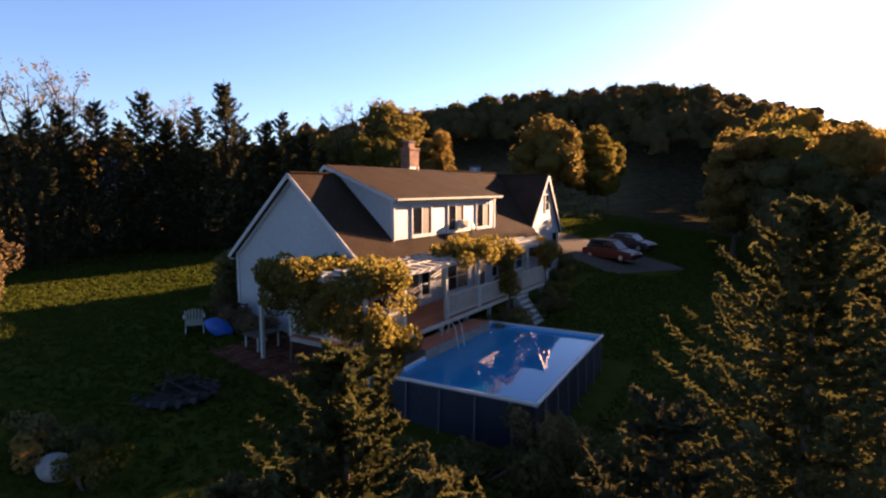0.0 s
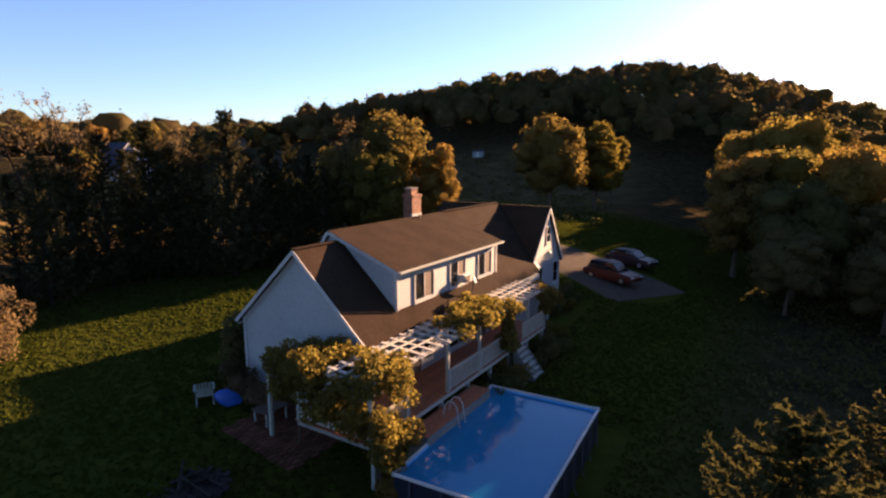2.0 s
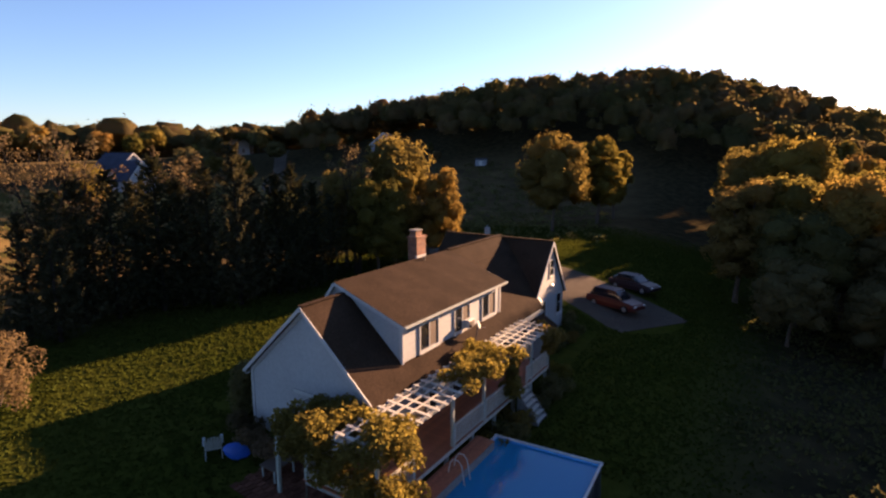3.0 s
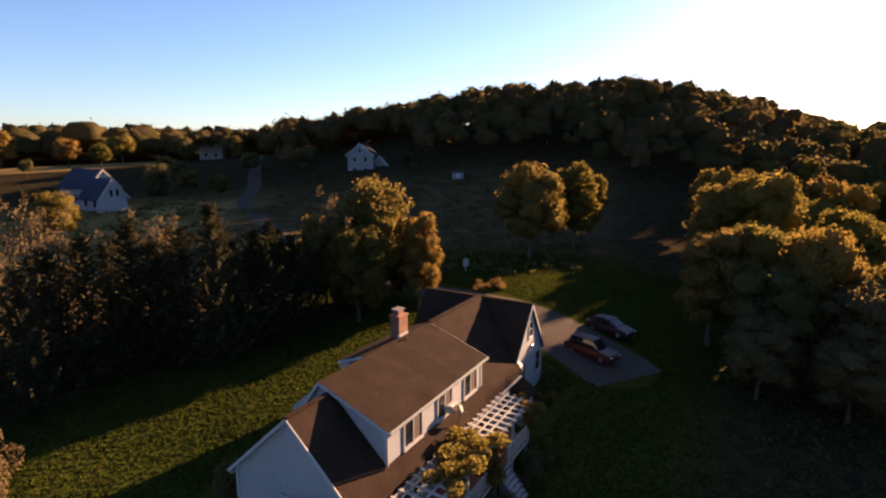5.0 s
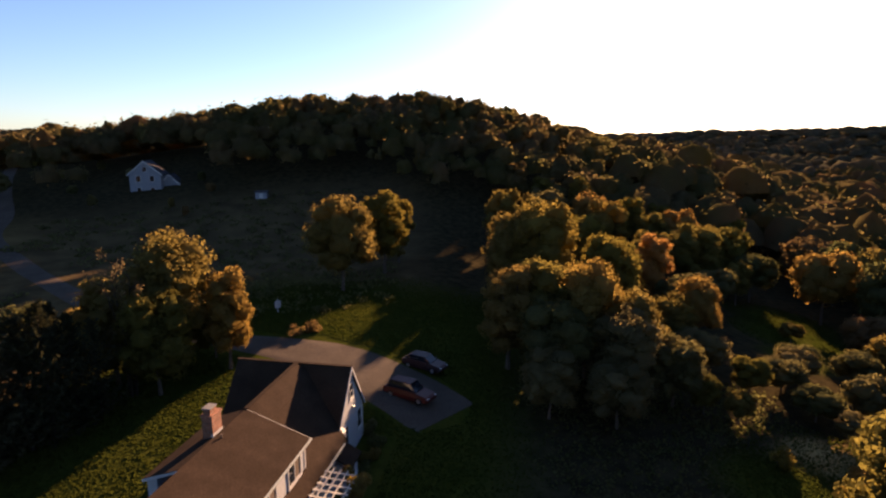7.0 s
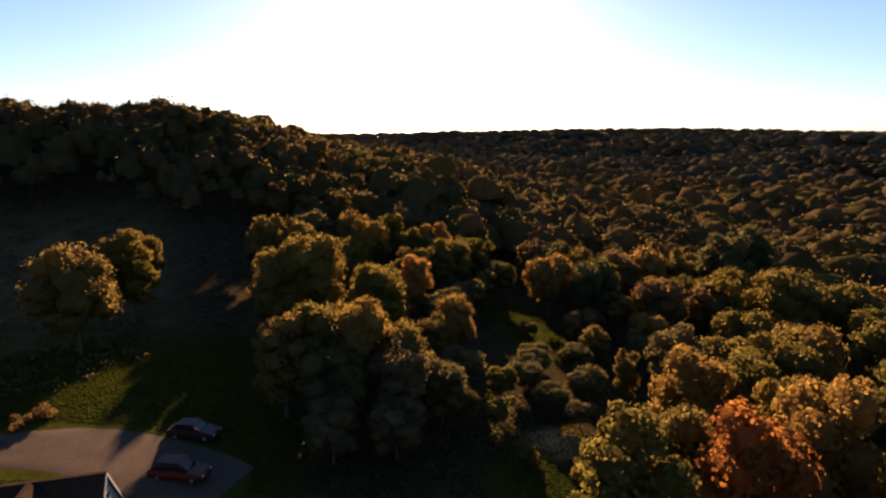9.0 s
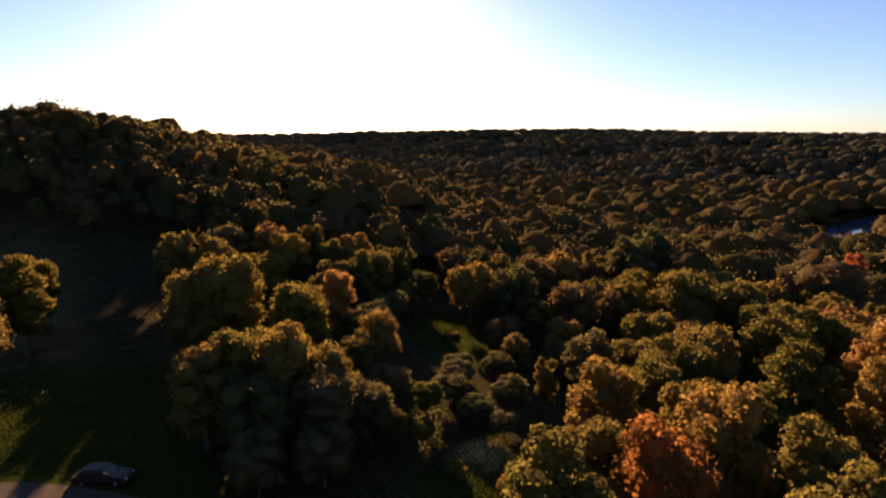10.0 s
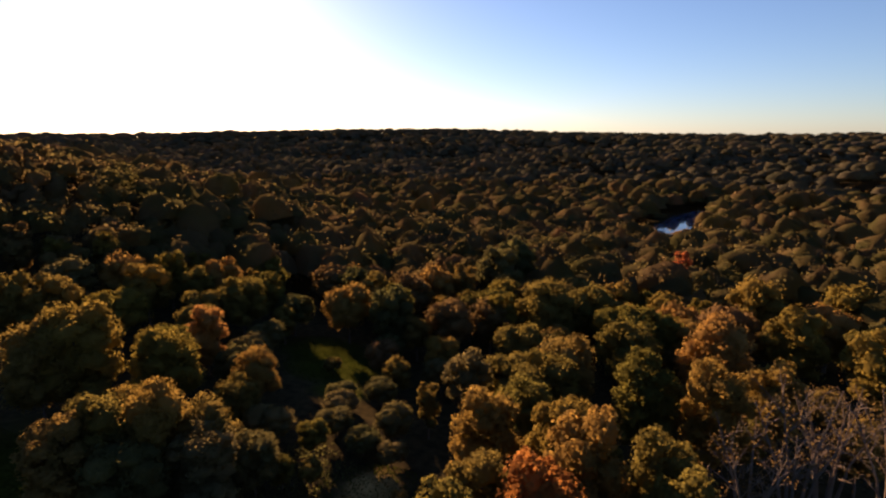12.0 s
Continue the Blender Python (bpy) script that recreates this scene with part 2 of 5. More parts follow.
def box(bm, x0, x1, y0, y1, z0, z1, bevel=0.0):
    vs = [bm.verts.new((x, y, z)) for z in (z0, z1) for y in (y0, y1) for x in (x0, x1)]
    fs = [bm.faces.new([vs[i] for i in q]) for q in ((0, 2, 3, 1), (4, 5, 7, 6), (0, 1, 5, 4), (1, 3, 7, 5), (3, 2, 6, 7), (2, 0, 4, 6))]
    if bevel:
        bmesh.ops.bevel(bm, geom=list({e for f in fs for e in f.edges}), offset=bevel, segments=1, affect="EDGES")
    return bm


def boxed(*args, bevel=0.0):
    return box(bmesh.new(), *args, bevel=bevel)


def prism(bm, pts, shift):
    """A solid from a flat outline pushed along shift."""
    lo = [bm.verts.new(p) for p in pts]
    hi = [bm.verts.new(Vector(p) + Vector(shift)) for p in pts]
    bm.faces.new(lo[::-1])
    bm.faces.new(hi)
    for i in range(len(pts)):
        j = (i + 1) % len(pts)
        bm.faces.new((lo[i], lo[j], hi[j], hi[i]))
    bmesh.ops.recalc_face_normals(bm, faces=bm.faces)
    return bm


def beam(bm, a, b, w, h):
    """A square bar from a to b."""
    a, b = Vector(a), Vector(b)
    d = (b - a).normalized()
    side = d.cross((0, 0, 1))
    side = side.normalized() if side.length > 1e-4 else Vector((1, 0, 0))
    up = side.cross(d)
    ring = [[bm.verts.new(p + side * (w / 2 * i) + up * (h / 2 * j)) for i, j in ((-1, -1), (1, -1), (1, 1), (-1, 1))] for p in (a, b)]
    bm.faces.new(ring[0][::-1])
    bm.faces.new(ring[1])
    for i in range(4):
        j = (i + 1) % 4
        bm.faces.new((ring[0][i], ring[0][j], ring[1][j], ring[1][i]))
    return bm


def tube(bm, pts, r0, r1=None, sides=8):
    """A tapering round bar along points."""
    r1 = r0 if r1 is None else r1
    pts, rings = [Vector(p) for p in pts], []
    for i, p in enumerate(pts):
        d = (pts[min(i + 1, len(pts) - 1)] - pts[max(i - 1, 0)]).normalized()
        s = d.cross((0.13, 0.31, 0.94))
        s = (s if s.length > 1e-3 else Vector((1, 0, 0))).normalized()
        t = d.cross(s)
        r = r0 + (r1 - r0) * i / max(1, len(pts) - 1)
        rings.append([bm.verts.new(p + r * (math.cos(6.2832 * k / sides) * s + math.sin(6.2832 * k / sides) * t)) for k in range(sides)])
    for a, b in zip(rings, rings[1:]):
        for k in range(sides):
            bm.faces.new((a[k], a[(k + 1) % sides], b[(k + 1) % sides], b[k]))
    bm.faces.new(rings[0][::-1])
    bm.faces.new(rings[-1])
    return bm


# ---- the lie of the land ----
HX, HY, HYAW = -6.30, 22.57, 58.24
HU = (math.cos(radians(HYAW)), math.sin(radians(HYAW)))


def local(x, y):
    """Along the house's ridge, and out from its ridge to the porch side."""
    dx, dy = x - HX, y - HY
    return dx * HU[0] + dy * HU[1], dx * HU[1] - dy * HU[0]


def from_local(a, b):
    return HX + a * HU[0] + b * HU[1], HY + a * HU[1] - b * HU[0]


def smooth(lo, hi, v):
    t = np.clip((v - lo) / (hi - lo), 0, 1)
    return t * t * (3 - 2 * t)


def ground_z(x, y):
    x, y = np.asarray(x, float), np.asarray(y, float)
    a, b = local(x, y)
    r, az = np.hypot(x, y), np.degrees(np.arctan2(x, y))
    z = np.interp(b, [-400, -150, -60, -20, -4, 6, 12, 25, 36, 43, 52, 100, 200, 600], [9, 6, 4, 1.9, 1.25, -0.2, -0.5, -1.4, -1.9, -2.2, -3.7, -9, -14, -16])
    z = z + 0.045 * np.clip(a, 0, 45) * np.clip(1 - np.abs(b) / 60, 0, 1)
    top = np.interp(az, [-60, -40, -20, -11, -3, 7, 19, 25, 30, 35, 41, 47, 54, 62], [5, 7, 10, 13.5, 18.2, 24, 26, 23.6, 18.6, 13.2, 7.5, 1.5, -5.5, -10])
    rise = smooth(100, 185, r) * (1 - 0.85 * smooth(230, 430, r)) * smooth(-75, -40, az) * (1 - smooth(50, 62, az))
    z = z + np.maximum(top + 2.8 * smooth(158, 188, r) - z, 0) * rise
    far = np.interp(az, [-180, -90, -36, 0, 35, 47, 58, 70, 81, 96, 106, 150, 180], [20, 25, 29, 30, 31, 36, 43, 44, 36, 29, 32, 25, 20])
    z = z + (far - z) * smooth(650, 1500, r) * (1 - 0.5 * smooth(1600, 3000, r))
    # rolling ground farther out
    roll = np.sin(x / 61 + 1.3) * np.sin(y / 83 + .4) + .7 * np.sin((x + 1.7 * y) / 117) + .5 * np.sin((1.3 * x - y) / 47 + 2)
    return z + 7.0 * roll * smooth(250, 520, r) * (1 - smooth(1150, 1450, r)) * smooth(60, 160, np.hypot(x - 345, y + 12))


def gz(x, y):
    return float(ground_z(x, y))


def build_ground():
    rings = np.concatenate([np.arange(0.0, 80, 1.25), 80 * 1.035 ** np.arange(0, 116)])
    rings = rings[rings < 4400]
    n = 300
    az = np.linspace(0, 2 * np.pi, n, endpoint=False)
    cx, cy = 0.0, 30.0
    R, A = np.meshgrid(rings[1:], az, indexing="ij")
    X, Y = np.r_[cx, (cx + R * np.sin(A)).ravel()], np.r_[cy, (cy + R * np.cos(A)).ravel()]
    Z = ground_z(X, Y)
    rows = len(rings) - 1
    faces = [(0, 1 + (k + 1) % n, 1 + k) for k in range(n)]
    for i in range(rows - 1):
        o, p = 1 + i * n, 1 + (i + 1) * n
        faces += [(o + k, o + (k + 1) % n, p + (k + 1) % n, p + k) for k in range(n)]
    me = bpy.data.meshes.new("ground")
    me.from_pydata(np.c_[X, Y, Z].tolist(), [], faces)
    for f in me.polygons:
        f.use_smooth = True
    a, b = local(X, Y)
    r, azd = np.hypot(X, Y), np.degrees(np.arctan2(X, Y))
    # mown grass round the house, rough field behind it, leaf litter under the woods
    # past b 11 darker litter replaces grass: brush ground, with shade in its colour
    mown = smooth(0, 8, 19 - b) * smooth(0, 8, b + 28) * smooth(-40, -34, a) * (1 - smooth(52, 68, a))
    field = smooth(-60, -45, azd) * (1 - smooth(16, 22, azd)) * (1 - smooth(125, 150, r))
    # far-left round patch joins the field, so it takes the painted sunlit gold
    field = np.maximum(field, 1 - smooth(26, 40, np.hypot(X + 128, Y - 200)))
    for cx, cy, cr in ((36.5, 25.5, 4.5), (73, 50.5, 8), (79, 57, 7), (64, 44, 4)):
        mown = np.maximum(mown, 1 - smooth(cr * .6, cr * 1.3, np.hypot(X - cx, Y - cy)))
    # dry tan bank below the yard
    bank = 1 - smooth(2.5, 5.5, np.hypot(X - 43.5, (Y - 27.5) * 1.3))
    field = np.maximum(field, bank)
    # third channel: sunlight painted in as gold towards -x, plus the dry bank
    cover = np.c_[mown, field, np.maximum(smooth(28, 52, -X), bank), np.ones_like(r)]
    at = me.color_attributes.new("cover", "FLOAT_COLOR", "POINT")
    at.data.foreach_set("color", cover.ravel().astype(np.float32))
    m = bpy.data.materials.new("grass_and_field")
    m.use_nodes = True
    nt, nd = m.node_tree, m.node_tree.nodes
    link, p = nt.links.new, nd["Principled BSDF"]
    p.inputs["Roughness"].default_value, p.inputs["Specular IOR Level"].default_value = 1.0, 0.0
    co = nd.new("ShaderNodeNewGeometry").outputs["Position"]
    cov, sep = nd.new("ShaderNodeAttribute"), nd.new("ShaderNodeSeparateColor")
    cov.attribute_name = "cover"
    link(cov.outputs["Color"], sep.inputs[0])

    def noisy(scale, c0, c1, detail=6):
        tex, mx = nd.new("ShaderNodeTexNoise"), nd.new("ShaderNodeMix")
        tex.inputs["Scale"].default_value, tex.inputs["Detail"].default_value = scale, detail
        link(co, tex.inputs["Vector"])
        rg = nd.new("ShaderNodeMapRange")
        rg.inputs[1].default_value, rg.inputs[2].default_value = 0.32, 0.68
        link(tex.outputs["Fac"], rg.inputs[0])
        mx.data_type = "RGBA"
        mx.inputs[6].default_value, mx.inputs[7].default_value = (*c0, 1), (*c1, 1)
        link(rg.outputs[0], mx.inputs[0])
        return mx.outputs[2], tex.outputs["Fac"]

    def over(lower, upper, fac):
        mx = nd.new("ShaderNodeMix")
        mx.data_type = "RGBA"
        link(lower, mx.inputs[6]), link(upper, mx.inputs[7]), link(fac, mx.inputs[0])
        return mx.outputs[2]

    grass, g_h = noisy(1.7, (0.019, 0.026, 0.004), (0.042, 0.049, 0.007), 10)
    dry, _ = noisy(0.35, (0.034, 0.042, 0.007), (0.066, 0.064, 0.015), 4)
    patch, _ = noisy(0.12, (0, 0, 0), (1, 1, 1), 3)
    field_c, _ = noisy(0.25, (0.045, 0.033, 0.018), (0.095, 0.068, 0.032), 8)
    # gold puts sunlight into the left field's colour; the bank itself is tan
    gold_c, _ = noisy(0.2, (0.12, 0.085, 0.03), (0.26, 0.18, 0.07), 8)
    field_c = over(field_c, gold_c, sep.outputs[2])
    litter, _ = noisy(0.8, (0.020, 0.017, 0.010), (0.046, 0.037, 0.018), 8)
    lawn_mix = nd.new("ShaderNodeMix")
    lawn_mix.data_type, lawn_mix.inputs[0].default_value = "RGBA", 0.35
    link(grass, lawn_mix.inputs[6]), link(dry, lawn_mix.inputs[7])
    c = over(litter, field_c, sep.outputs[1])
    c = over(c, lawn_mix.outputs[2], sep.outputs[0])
    link(c, p.inputs["Base Color"])
    bp = nd.new("ShaderNodeBump")
    bp.inputs["Distance"].default_value, bp.inputs["Strength"].default_value = 0.03, 1.0
    tuft = nd.new("ShaderNodeTexNoise")
    tuft.inputs["Scale"].default_value, tuft.inputs["Detail"].default_value = 6, 8
    link(co, tuft.inputs["Vector"])
    link(tuft.outputs["Fac"], bp.inputs["Height"])
    link(bp.outputs[0], p.inputs["Normal"])
    me.materials.append(m)
    return tagged(new("ground", me), "mown lawn running into rough field and woodland floor", "ground", kind="structure")


build_ground()


# ---- the house ----
HOUSE = pose(HX, HY, 0, 0, 0, HYAW)
RIDGE_Z, EAVE_B, EAVE_Z, HOUSE_A = 7.62, 3.97, 3.96, 19.2
PITCH = (RIDGE_Z - EAVE_Z) / EAVE_B
D_A0, D_A1, D_B, D_Z, TOP_B, TOP_Z = 2.76, 12.7, 3.36, 6.58, -0.62, 8.05
D_WALL, FRONT_B = 3.12, 3.65
WING_A, WING_HALF, WING_B0, WING_B1, WING_Z, WING_EAVE = 20.25, 2.62, -5.4, 3.42, 7.90, 4.05


def slab(pts, thick):
    """A roof plane from its outline (a, b, z), thickened downwards."""
    return prism(bmesh.new(), [(a, -b, z) for a, b, z in pts], (0, 0, -thick))


def wall_prism(pts, shift):
    return prism(bmesh.new(), [(a, -b, z) for a, b, z in pts], (shift[0], -shift[1], shift[2]))


def hbox(a0, a1, b0, b1, z0, z1, bevel=0.0):
    return boxed(a0, a1, -b1, -b0, z0, z1, bevel=bevel)


def bar(*ends, w=0.1, h=0.1):
    (a0, b0, z0), (a1, b1, z1) = ends
    return beam(bmesh.new(), (a0, -b0, z0), (a1, -b1, z1), w, h)


def window(parent, a0, a1, z0, z1, b, sashes=2, screen=True, rails=True):
    """A framed window in a wall facing the porch side, its sashes side by side."""
    bm, t = bmesh.new(), 0.09
    for x0, x1, y0, y1 in ((a0 - t, a1 + t, z1, z1 + t), (a0 - t, a1 + t, z0 - t, z0), (a0 - t, a0, z0, z1), (a1, a1 + t, z0, z1)):
        box(bm, x0, x1, -b - 0.06, -b + 0.05, y0, y1)
    w = part("window", bm, TRIM, parent, "white-framed window with dark glass")
    step = (a1 - a0) / sashes
    for i in range(sashes):
        x0, x1 = a0 + i * step + 0.035, a0 + (i + 1) * step - 0.035
        part("pane", boxed(x0, x1, -b - 0.02, -b + 0.01, z0 + 0.03, z1 - 0.03), SHUTTER if screen and i % 2 else PANE, w)
        mid = (z0 + z1) / 2
        if rails:
            part("sash_rail", boxed(x0, x1, -b - 0.035, -b - 0.022, mid - 0.02, mid + 0.02), TRIM, w)
        if i:
            part("mullion", boxed(a0 + i * step - 0.033, a0 + i * step + 0.033, -b - 0.05, -b, z0, z1), TRIM, w)
    part("sill", boxed(a0 - t - 0.04, a1 + t + 0.04, -b - 0.10, -b + 0.02, z0 - t - 0.05, z0 - t), TRIM, w)
    return w


house = thing("house", HOUSE, "white clapboard house with brown shingle roof and wide front dormer", "house")
wb = FRONT_B
wz = RIDGE_Z - PITCH * wb - 0.16
gable = [(0.2, -wb, 0.55), (0.2, wb, 0.55), (0.2, wb, wz), (0.2, 0, RIDGE_Z - 0.17), (0.2, -wb, wz)]
part("wall", wall_prism(gable, (17.9, 0, 0)), SIDING, house, "white clapboard siding")
part("foundation", hbox(0.24, 18.08, -wb + 0.04, wb - 0.04, -0.9, 0.548), STONE, house, "grey concrete foundation")
for s in (1, -1):
    # on the porch side the roof runs into the valley of the cross wing
    eave_end, ridge_end = (17.3, 20.1) if s > 0 else (HOUSE_A + 0.9, HOUSE_A + 0.9)
    pts = [(-0.05, 0, RIDGE_Z), (-0.05, s * EAVE_B, EAVE_Z), (eave_end, s * EAVE_B, EAVE_Z), (ridge_end, 0, RIDGE_Z)]
    part("roof", slab(pts if s > 0 else pts[::-1], 0.13), SHINGLE, house)
    # rake boards on the gable end, eave gutter
    part("rake_board", bar((-0.07, s * -0.02, RIDGE_Z - 0.09), (-0.07, s * (EAVE_B + 0.01), EAVE_Z - 0.09), w=0.05, h=0.15), TRIM, house)
    part("frieze_board", bar((0.17, 0, RIDGE_Z - 0.27), (0.17, s * (EAVE_B - 0.28), EAVE_Z + 0.26 - 0.27), w=0.05, h=0.15), TRIM, house)
    part("corner_board", hbox(0.155, 0.32, s * wb - 0.08, s * wb + 0.08, 0.5, wz + 0.02), TRIM, house)
part("gutter", bar((-0.05, -EAVE_B - 0.06, EAVE_Z - 0.06), (HOUSE_A - 1.5, -EAVE_B - 0.06, EAVE_Z - 0.06), w=0.11, h=0.09), POST, house)
part("gutter", bar((-0.05, EAVE_B + 0.06, EAVE_Z - 0.06), (WING_A - 3.45, EAVE_B + 0.06, EAVE_Z - 0.06), w=0.11, h=0.09), POST, house)
part("soffit", hbox(-0.04, 0.2, -EAVE_B + 0.02, -wb - 0.08, EAVE_Z - 0.17, EAVE_Z - 0.13), TRIM, house)
part("ridge_cap", bar((-0.06, 0, RIDGE_Z + 0.015), (D_A0 - 0.1, 0, RIDGE_Z + 0.015), w=0.26, h=0.05), SHINGLE, house)
part("ridge_cap", bar((D_A1 + 0.1, TOP_B, TOP_Z + 0.015), (WING_A - 0.2, TOP_B, TOP_Z + 0.015), w=0.26, h=0.05), SHINGLE, house)

# past the dormer the ridge stands higher and runs into the wing
part("roof", slab([(D_A1 - .3, TOP_B, TOP_Z), (D_A1 - .3, .6, RIDGE_Z - PITCH * .6 + .03), (19.7, .6, RIDGE_Z - PITCH * .6 + .03), (19.9, TOP_B, TOP_Z)], 0.13), SHINGLE, house)
part("roof", slab([(19.9, TOP_B, TOP_Z), (19.9, TOP_B - 1.6, TOP_Z - 1.6 * PITCH), (D_A1 - .3, TOP_B - 1.6, TOP_Z - 1.6 * PITCH), (D_A1 - .3, TOP_B, TOP_Z)], 0.13), SHINGLE, house)
# raised upper storey with its own shallow roof
slope = (TOP_Z - D_Z) / (D_B - TOP_B)
wt = D_Z + slope * (D_B - D_WALL) - 0.16
BACK_B, BACK_Z = -2.8, RIDGE_Z - PITCH * 2.8 + 0.15
up = [(D_A0 + .12, D_WALL, 4.3), (D_A0 + .12, D_WALL, wt), (D_A0 + .12, TOP_B, TOP_Z - 0.17), (D_A0 + .12, -2.6, TOP_Z - 0.17 - 1.0 * 1.67), (D_A0 + .12, -2.6, 4.9)]
dormer = part("dormer_wall", wall_prism(up, (D_A1 - D_A0 - .24, 0, 0)), SIDING, house, "sunlit white dormer wall")
part("dormer_roof", slab([(D_A0 - .08, TOP_B, TOP_Z), (D_A0 - .08, D_B + .06, D_Z - .03), (D_A1 + .1, D_B + .06, D_Z - .03), (D_A1 + .1, TOP_B, TOP_Z)], 0.13), SHINGLE, house)
part("dormer_roof", slab([(D_A0 - .08, TOP_B, TOP_Z), (6.5, TOP_B, TOP_Z), (6.5, BACK_B, BACK_Z), (D_A0 - .08, BACK_B, BACK_Z)], 0.13), SHINGLE, house)
part("rear_dormer_roof", slab([(6.5, TOP_B, TOP_Z), (D_A1 + .1, TOP_B, TOP_Z), (D_A1 + .1, -2.7, TOP_Z - 0.72), (6.5, -2.7, TOP_Z - 0.72)], 0.13), SHINGLE, house)
part("rear_dormer_wall", wall_prism([(6.62, -2.0, 5.0), (6.62, -2.0, TOP_Z - 0.56), (6.62, -2.55, TOP_Z - 0.84), (6.62, -2.55, 4.4)], (D_A1 - 6.75, 0, 0)), SIDING, house)
part("rake_board", bar((D_A0 - .10, TOP_B, TOP_Z - 0.10), (D_A0 - .10, D_B + .07, D_Z - .13), w=0.05, h=0.15), TRIM, house)
part("rake_board", bar((D_A0 - .10, TOP_B, TOP_Z - 0.10), (D_A0 - .10, BACK_B, BACK_Z - 0.10), w=0.05, h=0.14), TRIM, house)
part("rake_board", bar((6.48, TOP_B, TOP_Z - 0.10), (6.48, -2.7, TOP_Z - 0.82), w=0.05, h=0.13), TRIM, house)
part("rake_board", bar((D_A1 + .12, TOP_B, TOP_Z - 0.10), (D_A1 + .12, D_B + .07, D_Z - .13), w=0.05, h=0.15), TRIM, house)
part("gutter", bar((D_A0 - .08, D_B + .12, D_Z - 0.08), (D_A1 + .1, D_B + .12, D_Z - 0.08), w=0.10, h=0.08), POST, house)
for a in (D_A0 + 0.12, D_A1 - 0.22):
    part("corner_board", hbox(a - 0.03, a + 0.13, D_WALL - 0.1, D_WALL + 0.03, 4.4, wt), TRIM, house)
part("downspout", tube(bmesh.new(), [(D_A0 + .1, -D_B - .06, D_Z - .15), (D_A0 + .06, -D_WALL - .08, D_Z - .35), (D_A0 + .06, -D_WALL - .08, 4.75)], 0.045), TRIM, house)
part("frieze_board", hbox(D_A0 + .25, D_A1 - .25, D_WALL, D_WALL + 0.03, wt - 0.22, wt - 0.02), TRIM, house)
window(house, 4.30, 5.80, 4.88, 6.10, D_WALL, rails=False)
window(house, 7.40, 8.86, 4.88, 6.10, D_WALL, rails=False)
window(house, 10.36, 11.84, 4.88, 6.10, D_WALL, rails=False)
# vent pipe, chimney
vent = part("vent_pipe", tube(bmesh.new(), [(9.75, 0.33, 7.3), (9.75, 0.33, 8.15)], 0.055), SHUTTER, house, "dark plumbing vent pipe")
part("flashing", tube(bmesh.new(), [(9.75, 0.33, 7.60), (9.75, 0.33, 7.80)], 0.12, 0.06), METAL, vent)
CA0, CA1, CB0, CB1 = 9.62, 10.50, -1.36, -0.74
chimney = part("chimney", hbox(CA0, CA1, CB0, CB1, 6.6, 9.12), BRICKWORK, house, "red brick chimney")
part("corbel", hbox(CA0 - .05, CA1 + .05, CB0 - .05, CB1 + .05, 9.12, 9.25, 0.01), BRICKWORK, chimney)
part("flue_stack", hbox(CA0 + .06, CA0 + .62, CB0 + .1, CB1 - .1, 9.25, 9.56), BRICKWORK, chimney)
part("cap", hbox(CA0, CA0 + .68, CB0 + .04, CB1 - .04, 9.56, 9.63, 0.015), STONE, chimney, "pale stone chimney cap")
part("flashing", hbox(CA0 - .02, CA1 + .02, CB1 - .1, CB1 + .025, 7.4, 8.16), TRIM, chimney, "pale metal flashing")

# cross wing
WING_LEFT = 3.15          # the slope towards the house runs out wider
wall_l, wall_r = WING_A - WING_LEFT + .18, WING_A + WING_HALF - .18
fb = WING_B1 - .14
rise = (WING_Z - WING_EAVE) / WING_HALF
wing_wall = [(wall_l, fb, 0.5), (wall_r, fb, 0.5), (wall_r, fb, WING_EAVE + .18 * rise - .2), (WING_A, fb, WING_Z - .22), (wall_l, fb, WING_EAVE + .18 * rise - .2)]
part("wing_wall", wall_prism(wing_wall, (0, WING_B0 - WING_B1 + .3, 0)), SIDING, house)
part("foundation", hbox(wall_l + .04, wall_r - .04, WING_B0 + .3, fb - .04, -0.8, 0.5), STONE, house)
for s in (-1, 1):
    half = WING_HALF if s > 0 else WING_LEFT
    ea, ez = WING_A + s * (half + .12), WING_EAVE - .12 * rise
    pts = [(WING_A, WING_B1, WING_Z), (ea, WING_B1, ez), (ea, WING_B0, ez), (WING_A, WING_B0, WING_Z)]
    part("wing_roof", slab(pts if s < 0 else pts[::-1], 0.14), SHINGLE, house)
    part("rake_board", bar((WING_A, WING_B1 + .03, WING_Z - .10), (ea, WING_B1 + .03, ez - .10), w=0.05, h=0.15), TRIM, house)
    part("corner_board", hbox(WING_A + s * (half - .18) - .07, WING_A + s * (half - .18) + .07, fb - .05, fb + .03, 0.5, WING_EAVE), TRIM, house)
part("ridge_cap", bar((WING_A, WING_B1, WING_Z + .015), (WING_A, WING_B0, WING_Z + .015), w=0.26, h=0.05), SHINGLE, house)
window(house, 20.00, 20.68, 5.45, 6.50, fb, 1, False)
window(house, 18.70, 19.40, 2.35, 3.80, fb, 1, False)
window(house, 21.45, 22.35, 2.35, 3.80, fb, 1, False)
part("lantern", hbox(20.3, 20.55, fb, fb + .18, 4.6, 4.77, 0.02), METAL, house, "small outdoor wall lamp")
part("cornice_return", hbox(wall_l - .1, wall_l + .25, fb, fb + .1, WING_EAVE - .05, WING_EAVE + .12), TRIM, house)
